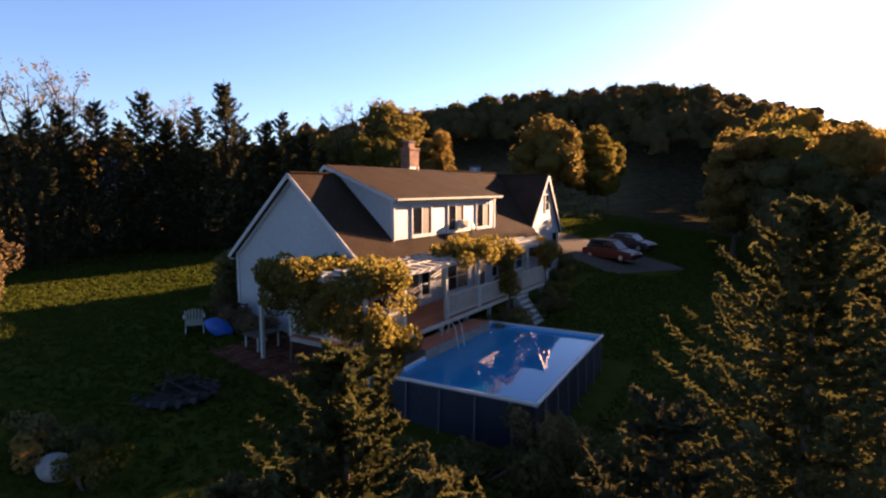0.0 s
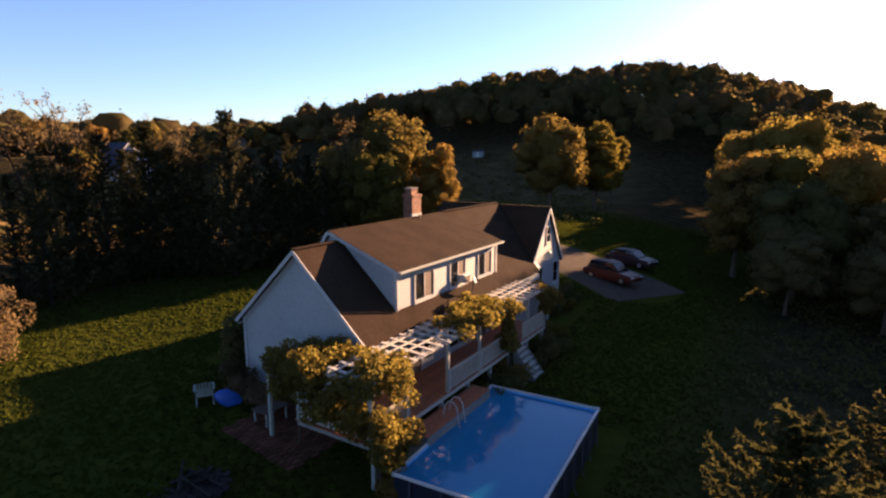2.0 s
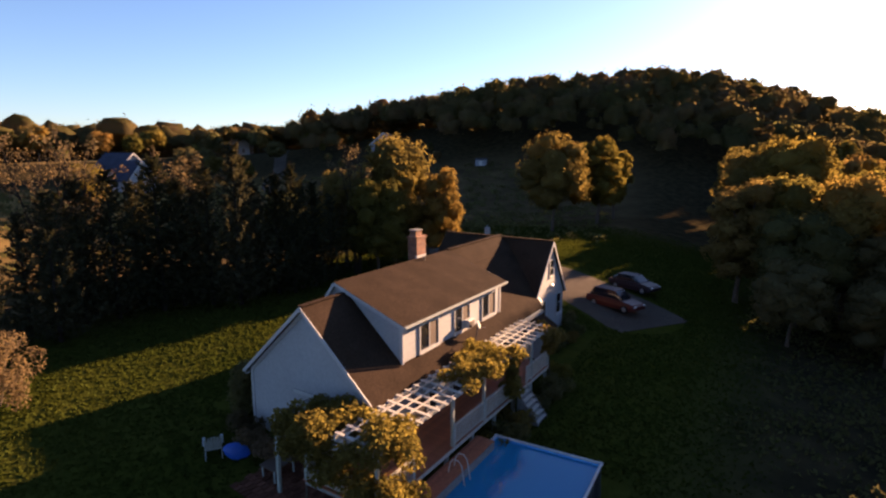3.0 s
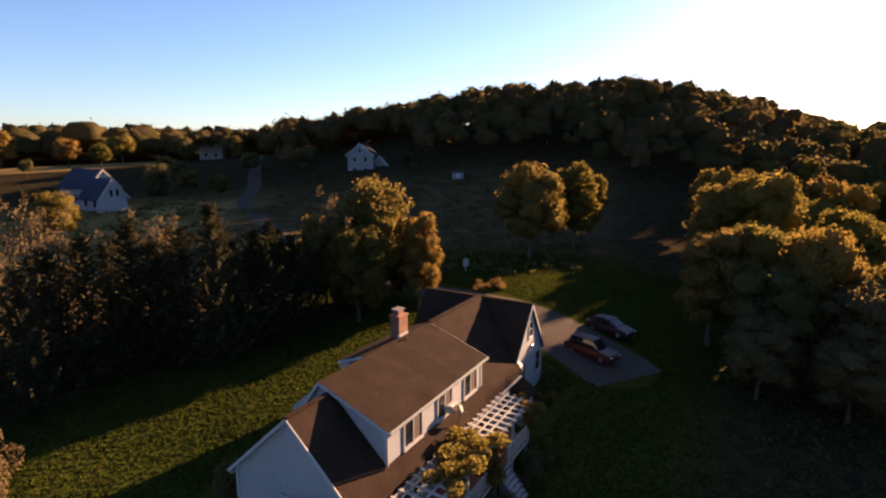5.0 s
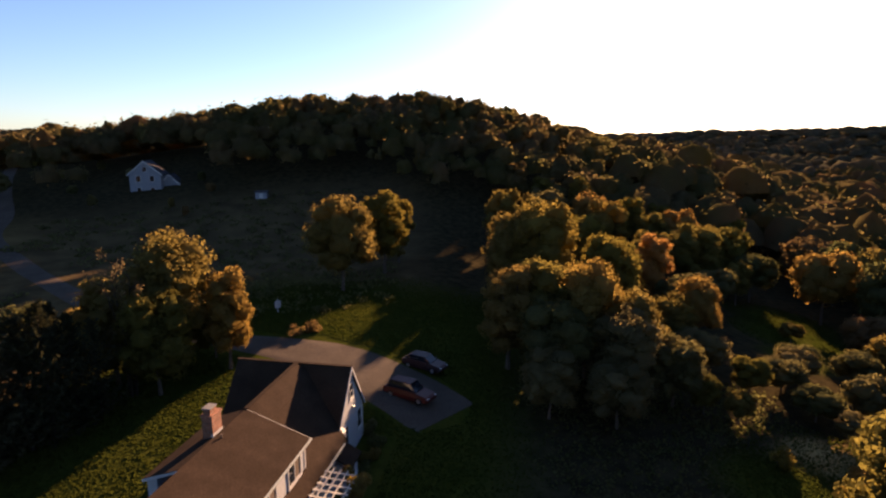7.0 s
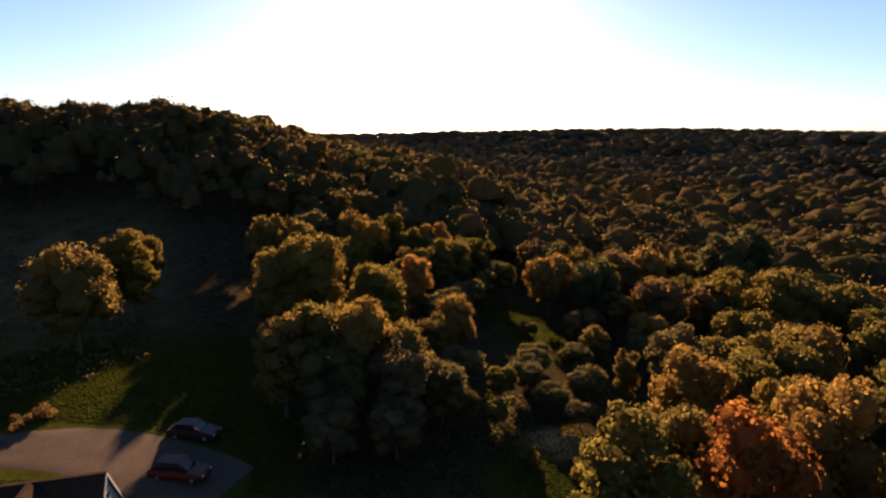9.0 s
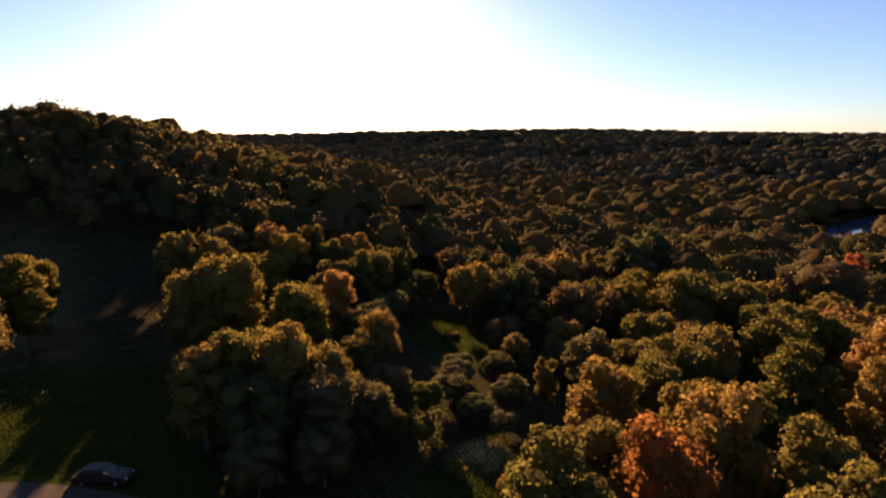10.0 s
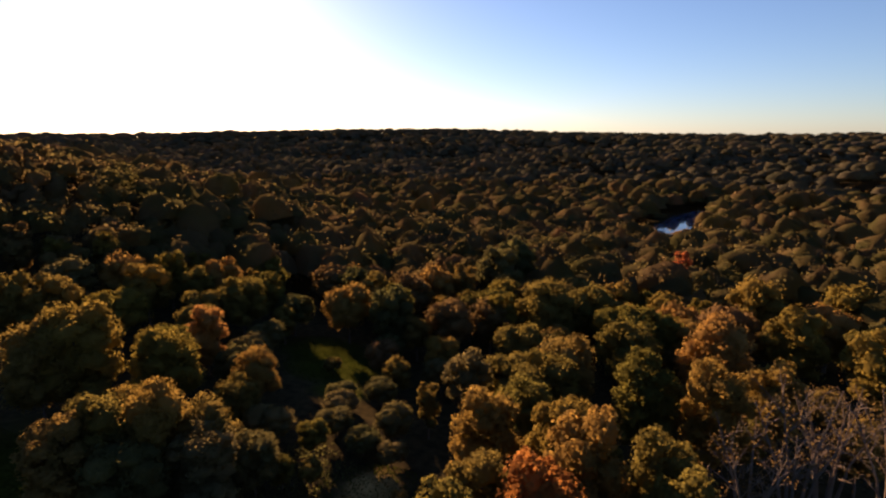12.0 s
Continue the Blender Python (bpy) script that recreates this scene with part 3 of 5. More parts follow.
# porch-side ground floor: doors and windows
for a0, a1, z0, z1, n in ((0.75, 1.75, 2.1, 3.05, 1), (4.20, 4.85, 2.15, 3.2, 1), (6.30, 8.40, 2.0, 3.3, 2), (11.2, 12.6, 2.05, 3.25, 2), (14.4, 15.4, 2.1, 3.2, 1)):
    window(house, a0, a1, z0, z1, FRONT_B, n)
door = part("door", hbox(3.05, 3.95, FRONT_B, FRONT_B + .05, 1.72, 3.2), SHUTTER, house, "dark screened porch door")
part("door_frame", box(box(boxed(2.95, 3.04, -FRONT_B - .07, -FRONT_B, 1.72, 3.3), 3.96, 4.05, -FRONT_B - .07, -FRONT_B, 1.72, 3.3), 2.95, 4.05, -FRONT_B - .07, -FRONT_B, 3.21, 3.32), TRIM, door)
part("handle", tube(bmesh.new(), [(3.15, -FRONT_B - .1, 2.4), (3.15, -FRONT_B - .1, 2.55)], 0.02), METAL, door)
door2 = part("door", hbox(9.3, 10.3, FRONT_B, FRONT_B + .05, 1.72, 3.3), SHUTTER, house, "dark sliding porch door")
part("door_frame", box(box(boxed(9.2, 9.29, -FRONT_B - .07, -FRONT_B, 1.72, 3.4), 10.31, 10.4, -FRONT_B - .07, -FRONT_B, 1.72, 3.4), 9.2, 10.4, -FRONT_B - .07, -FRONT_B, 3.31, 3.42), TRIM, door2)


# window in the gable end, facing along the ridge
def gable_window(b0, b1, z0, z1):
    bm = bmesh.new()
    for y0, y1, zz0, zz1 in ((b0 - .09, b1 + .09, z1, z1 + .09), (b0 - .09, b1 + .09, z0 - .09, z0), (b0 - .09, b0, z0, z1), (b1, b1 + .09, z0, z1)):
        box(bm, 0.14, 0.25, -y1, -y0, zz0, zz1)
    w = part("window", bm, TRIM, house, "white-framed gable window with dark glass")
    n = 3
    for i in range(n):
        y0, y1 = b0 + (b1 - b0) * i / n + .03, b0 + (b1 - b0) * (i + 1) / n - .03
        part("pane", boxed(0.17, 0.21, -y1, -y0, z0 + .03, z1 - .03), PANE, w)
        if i:
            part("mullion", boxed(0.15, 0.21, -y0 + .0, -y0 + .06, z0, z1), TRIM, w)


gable_window(0.25, 1.75, 2.35, 3.42)

# small things on the house
ac = thing("air_conditioner", HOUSE, "white window air conditioner jutting from the dormer window", "air conditioner")
part("casing", hbox(8.17, 8.77, D_WALL + .07, D_WALL + .42, 4.96, 5.38, 0.02), WHITE_PLASTIC, ac)
part("grille", hbox(8.22, 8.72, D_WALL + .42, D_WALL + .435, 5.0, 5.34), SHUTTER, ac, "dark vent grille")
part("side_panel", hbox(8.13, 8.168, D_WALL + .07, D_WALL + .10, 4.96, 5.38), WHITE_PLASTIC, ac)
dish = thing("satellite_dish", HOUSE, "small grey satellite dish on a bent pole on the porch roof", "satellite dish")
part("pole", tube(bmesh.new(), [(8.1, -3.75, 3.9), (8.6, -3.75, 4.5), (8.75, -3.72, 4.95)], 0.03), SHUTTER, dish)
bm = bmesh.new()
bmesh.ops.create_cone(bm, cap_ends=True, segments=20, radius1=0.24, radius2=0.18, depth=0.05, matrix=Matrix.Translation((8.8, -3.78, 5.05)) @ Euler((radians(70), 0, radians(15))).to_matrix().to_4x4())
part("reflector", bm, POST, dish)
part("feed_arm", tube(bmesh.new(), [(8.8, -3.8, 4.9), (8.85, -4.15, 4.95)], 0.012), METAL, dish)

# ---- porch: deck, pergola, rails ----
deck = thing("deck", HOUSE, "red stained timber deck along the house front", "deck")
DECK_Z, DECK_B = 1.70, 5.98
part("frame", box(hbox(-2.3, 13.5, FRONT_B + .05, DECK_B - .08, 1.46, 1.655), -2.3, 0.15, -FRONT_B - .04, -2.3, 1.46, 1.655), STONE, deck, "shaded timber joists")
part("fascia", hbox(-2.36, 13.55, DECK_B - .07, DECK_B - .02, 1.52, 1.66), RAIL, deck, "pale painted fascia board")
for i in range(8):
    a = -2.1 + i * 2.2
    part("footing", hbox(a, a + .16, DECK_B - .3, DECK_B - .14, -0.8, 1.42), POST, deck)
plank_me, plank_me2, plank_me3 = (bpy.data.meshes.new("plank") for _ in range(3))
for me, x0, x1 in ((plank_me, -2.38, 5.56), (plank_me2, 5.57, 13.55), (plank_me3, -2.38, 0.14)):
    bm = boxed(x0, x1, -0.066, 0.066, -0.02, 0.02)
    bm.to_mesh(me)
    bm.free()
    me.materials.append(DECK)
b = FRONT_B + .08
while b < DECK_B - 0.02:
    for me in (plank_me, plank_me2):
        o = new("plank", me)
        o.parent, o.location = deck, (0, -b, DECK_Z - .02)
    b += 0.142
b = FRONT_B - .06
while b > 2.3:
    o = new("plank", plank_me3)
    o.parent, o.location = deck, (0, -b, DECK_Z - .02)
    b -= 0.142
# low platform between the deck and the pool
platform = thing("pool_platform", HOUSE, "low red stained platform between deck and pool", "platform")
part("frame", hbox(-0.3, 4.6, DECK_B + .02, 6.9, -0.4, 1.31), STONE, platform)
for i in range(6):
    part("plank", hbox(-0.32, 4.62, DECK_B + .03 + i * .148, DECK_B + .165 + i * .148, 1.312, 1.35), DECK, platform)
# steps down to the lawn
steps = thing("porch_steps", HOUSE, "pale timber steps from the deck to the lawn", "steps")
for i in range(6):
    part("tread", hbox(9.1, 10.2, DECK_B + .02 + i * .19, DECK_B + .23 + i * .19, 1.45 - i * .24, 1.49 - i * .24, 0.01), RAIL, steps)
    part("riser", hbox(9.13, 10.17, DECK_B + .02 + i * .19, DECK_B + .20 + i * .19, -0.5, 1.447 - i * .24), STONE, steps)
for a in (9.05, 10.25):
    part("stringer", wall_prism([(a - .03, DECK_B, -.4), (a - .03, DECK_B, 1.52), (a - .03, DECK_B + .15, 1.52), (a - .03, DECK_B + 1.2, .2), (a - .03, DECK_B + 1.2, -.4)], (.06, 0, 0)), STONE, steps)

rail_group = "white porch railings"


def railing(a0, b0, a1, b1):
    t = thing("porch_railing", HOUSE, "white painted railing with square balusters on the deck edge", "railing", rail_group)
    z = DECK_Z
    part("top_rail", bar((a0, b0, z + .92), (a1, b1, z + .92), w=0.10, h=0.05), RAIL, t)
    part("bottom_rail", bar((a0, b0, z + .12), (a1, b1, z + .12), w=0.06, h=0.06), RAIL, t)
    n = max(2, round(math.hypot(a1 - a0, b1 - b0) / 0.13))
    for i in range(1, n):
        a, bb = a0 + (a1 - a0) * i / n, b0 + (b1 - b0) * i / n
        part("baluster", boxed(a - .02, a + .02, -bb - .02, -bb + .02, z + .15, z + .90), RAIL, t)
    for a, bb in ((a0, b0), (a1, b1)):
        part("newel", boxed(a - .045, a + .045, -bb - .045, -bb + .045, z, z + .98), RAIL, t)


for r in ((-2.3, 2.4, -2.3, 5.85), (-2.2, 5.9, -0.25, 5.9), (2.8, 5.9, 5.4, 5.9), (5.6, 5.9, 8.4, 5.9), (10.35, 5.9, 13.4, 5.9), (8.5, 5.9, 9.0, 5.9)):
    railing(*r)

pergola = thing("pergola", HOUSE, "white painted timber pergola over the deck", "pergola")
PZ, PB0, PB1 = 3.94, EAVE_B + .16, 5.95
POSTS = (-0.15, 2.72, 5.5, 8.45, 11.0, 13.3)
for a in POSTS:
    part("post", hbox(a - .065, a + .065, 5.80, 5.93, DECK_Z, PZ - .12), POST, pergola, "grey painted post")
for bb in (2.4, 5.87):
    part("post", hbox(-2.36, -2.23, bb - .065, bb + .065, DECK_Z if bb > 2.3 else 0.3, PZ - .02), POST, pergola)
part("post", hbox(-2.36, -2.23, 0.75, 0.88, 0.4, PZ - .02), POST, pergola)
for bb, dz in ((PB0, .08), (5.87, -.03)):
    part("beam", bar((-2.5, bb, PZ + dz), (13.6, bb, PZ + dz), w=0.06, h=0.18), RAIL, pergola)
part("beam", bar((-2.3, 0.6, PZ - .1), (-2.3, 6.1, PZ - .1), w=0.06, h=0.18), TRIM, pergola)
part("ledger", bar((0.12, -0.8, 3.62), (0.12, 3.55, 3.62), w=0.06, h=0.16), TRIM, pergola)
a = -2.4
while a < 13.6:
    part("rafter", bar((a + .07, PB0 - .1, PZ + .20), (a + .07, 6.14, PZ + .07), w=0.14, h=0.045), RAIL, pergola)
    a += 0.60
for bb, dz in ((4.50, .222), (4.95, .194), (5.40, .166)):
    part("slat", bar((-2.5, bb, PZ + dz), (13.6, bb, PZ + dz), w=0.07, h=0.045), RAIL, pergola)
for i in range(5):
    bb = 0.75 + i * .62
    part("rafter", bar((-2.6, bb, PZ - .05), (0.15, bb, 3.78), w=0.05, h=0.12), TRIM, pergola)

# small shed-roofed link beside the wing
part("entry_wall", hbox(16.1, 17.8, FRONT_B, 4.5, 0.4, 2.72), SIDING, house)
part("entry_roof", slab([(15.9, 3.6, 3.35), (15.9, 4.75, 2.68), (18.0, 4.75, 2.68), (18.0, 3.6, 3.35)], 0.12), SHINGLE, house)
window(house, 16.6, 17.2, 1.6, 2.4, 4.5, 1, False)

# ---- pool ----
POOL = pose(-1.68, 16.80, 0, 0, 0, 61.5)
PL, PW, PT, PG = 8.03, 4.84, 1.09, -0.55
pool = thing("swimming_pool", POOL, "rectangular above-ground frame pool, full of clear blue water", "pool")
for x0, x1, y0, y1 in ((0, PL, -0.04, 0), (0, PL, -PW, -PW + .04), (0, .04, -PW + .04, -.04), (PL - .04, PL, -PW + .04, -.04)):
    part("wall", boxed(x0, x1, y0, y1, PG, PT - .06), POOL_WALL, pool, "navy vinyl wall")
bm = bmesh.new()
for x0, x1, y0, y1 in ((.045, PL - .045, -0.055, -.045), (.045, PL - .045, -PW + .045, -PW + .055), (.045, .055, -PW + .06, -.06), (PL - .055, PL - .045, -PW + .06, -.06)):
    box(bm, x0, x1, y0, y1, PG + .32, PT - .05)
box(bm, .06, PL - .06, -PW + .06, -.06, PG + .25, PG + .3)
part("liner", bm, POOL_FLOOR, pool, "bright blue liner")
w = part("water", boxed(.058, PL - .058, -PW + .058, -.058, PT - .20, PT - .13), WATER, pool, "still blue water")
w.visible_shadow = False
for p0, p1 in (((0, 0), (PL, 0)), ((0, -PW), (PL, -PW)), ((0, 0), (0, -PW)), ((PL, 0), (PL, -PW))):
    dx, dy = (p1[0] - p0[0]), (p1[1] - p0[1])
    part("top_rail", tube(bmesh.new(), [(*p0, PT - .03), (*p1, PT - .03)], 0.062, sides=10), WHITE_PLASTIC, pool, "pale round top rail")
for x, y in ((0, 0), (PL, 0), (0, -PW), (PL, -PW)):
    bm = bmesh.new()
    bmesh.ops.create_uvsphere(bm, u_segments=10, v_segments=6, radius=.085, matrix=Matrix.Translation((x, y, PT - .03)))
    part("corner_joint", bm, WHITE_PLASTIC, pool)


def pool_leg(x, y, nx, ny):
    part("leg", tube(bmesh.new(), [(x + nx * .07, y + ny * .07, PT - .05), (x + nx * .14, y + ny * .14, PG + .25), (x + nx * .34, y + ny * .34, PG + .05)], 0.028, sides=8), LEG, pool)


for i in range(7):
    for y, ny in ((0, 1), (-PW, -1)):
        pool_leg(0.6 + i * 1.14, y, 0, ny)
for i in range(4):
    for x, nx in ((0, -1), (PL, 1)):
        pool_leg(x, -0.65 - i * 1.18, nx, 0)
ladder = thing("pool_ladder", POOL, "white A-frame pool ladder over the pool wall", "ladder")
for x in (4.0, 4.5):
    part("rail", tube(bmesh.new(), [(x, 0.62, -0.1), (x, 0.40, 0.9), (x, 0.25, 1.75), (x, 0.10, 1.95), (x, -0.12, 1.95), (x, -0.27, 1.75), (x, -0.42, 0.9), (x, -0.52, 0.2)], 0.03), TRIM, ladder)
for z in (0.25, 0.6, 0.95, 1.3):
    part("step", boxed(4.0, 4.5, 0.62 - z * .21 - .05, 0.62 - z * .21 + .05, z - .02, z + .02), TRIM, ladder)

# ---- foliage ----
rng = np.random.default_rng(7)


def leaf_mesh(name, centres, normals, sizes, mat, long=1.5, core=None, swell=None):
    """Many small pointed leaf cards as one mesh; core: (vertices, faces) of a dense inside; swell: outward directions that round the shading."""
    n = len(centres)
    normals = normals / np.maximum(np.linalg.norm(normals, axis=1, keepdims=True), 1e-6)
    other = rng.normal(size=(n, 3))
    t = np.cross(normals, other)
    t /= np.maximum(np.linalg.norm(t, axis=1, keepdims=True), 1e-6)
    s = np.cross(normals, t)
    sz = np.asarray(sizes).reshape(-1, 1) * 0.5
    verts = np.stack([centres - t * sz * long, centres - s * sz + t * sz * 0.1, centres + t * sz * long, centres + s * sz - t * sz * 0.1], 1).reshape(-1, 3)
    loops = np.arange(4 * n)
    counts = np.full(n, 4)
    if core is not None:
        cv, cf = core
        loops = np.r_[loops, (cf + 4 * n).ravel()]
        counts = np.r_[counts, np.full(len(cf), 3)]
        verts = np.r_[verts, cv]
    me = bpy.data.meshes.new(name)
    me.vertices.add(len(verts))
    me.vertices.foreach_set("co", verts.astype(np.float32).ravel())
    me.loops.add(len(loops))
    me.loops.foreach_set("vertex_index", loops.astype(np.int32))
    me.polygons.add(len(counts))
    me.polygons.foreach_set("loop_start", np.r_[0, np.cumsum(counts)[:-1]].astype(np.int32))
    me.update(calc_edges=True)
    if swell is not None:
        vn = np.zeros((len(verts), 3))
        vn[:4 * n] = np.repeat(swell / np.maximum(np.linalg.norm(swell, axis=1, keepdims=True), 1e-6), 4, axis=0)
        me.normals_split_custom_set_from_vertices(vn.tolist())
    me.materials.append(mat)
    return me


def on_blobs(blobs, n, lo=0.72, spread=0.5):
    """Points in the outer shell of several ellipsoids, with outward normals."""
    c = np.array([b[:3] for b in blobs], float)
    r = np.array([b[3:] for b in blobs], float)
    area = (r[:, 0] * r[:, 1] + r[:, 0] * r[:, 2] + r[:, 1] * r[:, 2])
    k = rng.choice(len(blobs), n, p=area / area.sum())
    d = rng.normal(size=(n, 3))
    d /= np.linalg.norm(d, axis=1, keepdims=True)
    rad = lo + (1.06 - lo) * rng.random((n, 1)) ** 0.6
    p = c[k] + d * r[k] * rad
    return p, d + spread * rng.normal(size=(n, 3))


ICOS = {}


def ico(level, floor=-2.0):
    """A unit ball of triangles, without its underside below floor."""
    if (level, floor) not in ICOS:
        bm = bmesh.new()
        bmesh.ops.create_icosphere(bm, subdivisions=level, radius=1.0)
        v, f = np.array([v.co[:] for v in bm.verts]), np.array([[v.index for v in f.verts] for f in bm.faces])
        bm.free()
        f = f[v[f, 2].mean(1) > floor]
        used, f = np.unique(f, return_inverse=True)
        ICOS[level, floor] = v[used], f.reshape(-1, 3)
    return ICOS[level, floor]


def rough_ball(v, g, depth, waves=5, fine=4.5):
    """The ball's points swelled into uneven rounded lumps with creases between them."""
    d = np.zeros(len(v))
    for i in range(waves):
        k = g.normal(0, 1, 3)
        k *= g.uniform(1.6, fine) / np.linalg.norm(k)
        d += np.abs(np.sin(v @ k + g.uniform(0, 6.28))) - .64
    return v * (1 + depth * 2.2 * d[:, None] / math.sqrt(waves))


def crown_blobs(height, radius, base, lumps, seed, top_heavy=0.0):
    """Lumps over a rounded crown, from base to height, of that radius."""
    g = np.random.default_rng(seed)
    out = []
    mid, half = (height + base) / 2 + top_heavy * (height - base) * 0.1, (height - base) / 2
    for i in range(lumps):
        u, a = 1 - 1.75 * (i + g.uniform(.2, .8)) / lumps, i * 2.399 + g.uniform(-.5, .5)
        w = math.sqrt(max(0, 1 - u * u * 0.8))
        size = radius * g.uniform(0.34, 0.52)
        reach = g.uniform(.86, 1.04)
        out.append((w * (radius - size * .8) * reach * math.cos(a), w * (radius - size * .8) * reach * math.sin(a), mid + u * (half - size * .6), size, size, size * g.uniform(.75, .95)))
    out.append((0, 0, mid, radius * .62, radius * .62, half * .72))
    return out


def trunk_mesh(name, height, r, blobs, mat, limbs=7, seed=0):
    g = np.random.default_rng(seed)
    bm = bmesh.new()
    lean = g.uniform(-.04, .04, 2) * height
    tube(bm, [(0, 0, -0.6), (0, 0, 0.1 * height), (lean[0] * .5, lean[1] * .5, .35 * height), (lean[0], lean[1], .8 * height)], r, r * .2, 8)
    for i in range(min(limbs, len(blobs) - 1)):
        b = blobs[i]
        z0 = max(0.15 * height, min(b[2] - 0.35 * math.hypot(b[0], b[1]) - 0.8, .6 * height))
        k = z0 / height
        p0 = Vector((lean[0] * k, lean[1] * k, z0))
        p1 = Vector(b[:3])
        tube(bm, [p0, p0.lerp(p1, .5) + Vector((0, 0, -.15)), p1], r * .42, r * .1, 6)
    me = bpy.data.meshes.new(name)
    bm.to_mesh(me)
    bm.free()
    me.materials.append(mat)
    return me


def make_tree(name, crown, trunk, label, category="tree", group=""):
    t = thing(name, Matrix.Identity(4), label, category, group)
    for nm, me in (("trunk", trunk), ("crown", crown)):
        o = new(nm, me)
        o.parent = t
    return t


def dress(me, mat, name):
    c = me.copy()
    c.name = name
    c.materials.clear()
    c.materials.append(mat)
    return c


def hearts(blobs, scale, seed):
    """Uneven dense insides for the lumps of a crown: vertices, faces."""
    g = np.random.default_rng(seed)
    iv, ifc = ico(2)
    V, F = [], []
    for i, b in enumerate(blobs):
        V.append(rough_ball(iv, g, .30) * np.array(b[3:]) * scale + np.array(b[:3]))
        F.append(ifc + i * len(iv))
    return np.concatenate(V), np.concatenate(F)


def leafy_crown(blobs, n, sizes, seed, tufts=9, heart=.66):
    """A crown of leaf cards: billowing lumps, each with smaller tufts on it, round dense hearts."""
    g = np.random.default_rng(seed)
    lobes = [tuple(b) for b in blobs]
    for b in blobs:
        for k in range(tufts):
            d = g.normal(0, 1, 3)
            d[2] += .25
            d /= np.linalg.norm(d)
            q = g.uniform(.22, .42)
            lobes.append((*(np.array(b[:3]) + d * np.array(b[3:]) * (1.04 - q * g.uniform(.4, .9))), *(np.array(b[3:]) * q)))
    lobes = np.array(lobes)
    area = lobes[:, 3] ** 2 * np.where(np.arange(len(lobes)) < len(blobs), .85, 1.0)
    k = g.choice(len(lobes), n, p=area / area.sum())
    d = g.normal(0, 1, (n, 3))
    d /= np.linalg.norm(d, axis=1, keepdims=True)
    p = lobes[k, :3] + d * lobes[k, 3:] * g.uniform(.80, 1.06, (n, 1))
    middle = np.array([0, 0, np.mean([b[2] for b in blobs])])
    out = p - middle
    out /= np.maximum(np.linalg.norm(out, axis=1, keepdims=True), 1e-6)
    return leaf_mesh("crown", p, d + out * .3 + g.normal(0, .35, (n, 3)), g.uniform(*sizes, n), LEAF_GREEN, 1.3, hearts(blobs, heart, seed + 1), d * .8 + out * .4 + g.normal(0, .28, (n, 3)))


# deciduous shapes, 12 m tall before scaling: crown radius, foot of the crown, lumps
SHAPES = []
for k, (rad, base, count) in enumerate(((4.4, 2.2, 16), (3.6, 1.8, 14), (4.9, 3.0, 18), (2.7, 1.4, 13))):
    bl = crown_blobs(12.0, rad, base, count, 40 + k)
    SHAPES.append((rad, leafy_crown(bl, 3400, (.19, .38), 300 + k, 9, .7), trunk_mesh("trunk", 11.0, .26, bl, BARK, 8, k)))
DENSE = []
for k, (rad, base, count) in enumerate(((4.6, 1.6, 22), (4.0, 1.2, 20), (3.0, 1.0, 17))):
    bl = crown_blobs(12.0, rad, base, count, 60 + k)
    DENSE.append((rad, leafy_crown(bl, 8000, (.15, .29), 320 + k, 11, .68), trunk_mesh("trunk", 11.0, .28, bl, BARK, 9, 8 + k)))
RADIUS = [rad for rad, _, _ in SHAPES + DENSE]
KINDS = {}
for kind, mat, words in (("amber", LEAF_AMBER, "orange-gold autumn tree in the woods"), ("green", LEAF_GREEN, "broad olive-green tree in the woods"), ("gold", LEAF_GOLD, "broad golden autumn tree in the woods"),
                         ("rust", LEAF_RUST, "thin rust-brown autumn tree in the woods"), ("red", LEAF_RED, "red-orange autumn maple among green trees"), ("olive", LEAF_OLIVE, "yellow-green autumn tree in the woods")):
    for k, (_, crown, trunk) in enumerate(SHAPES + DENSE):
        KINDS[kind, k] = (dress(crown, mat, "crown"), trunk, words)


def plant(kind, k, x, y, top, seed=0, spread=1.0, label="", group="", name="tree"):
    """A tree whose crown reaches the height top; spread widens it."""
    crown, trunk, words = KINDS[kind, k]
    z = gz(x, y)
    s = max(0.25, (top - z) / 12.2)
    t = make_tree(name, crown, trunk, label or words, "tree", group)
    t.matrix_world = Matrix.LocRotScale((x, y, z), Euler((0, 0, seed * 2.399)), (s * spread, s * spread, s))
    return t


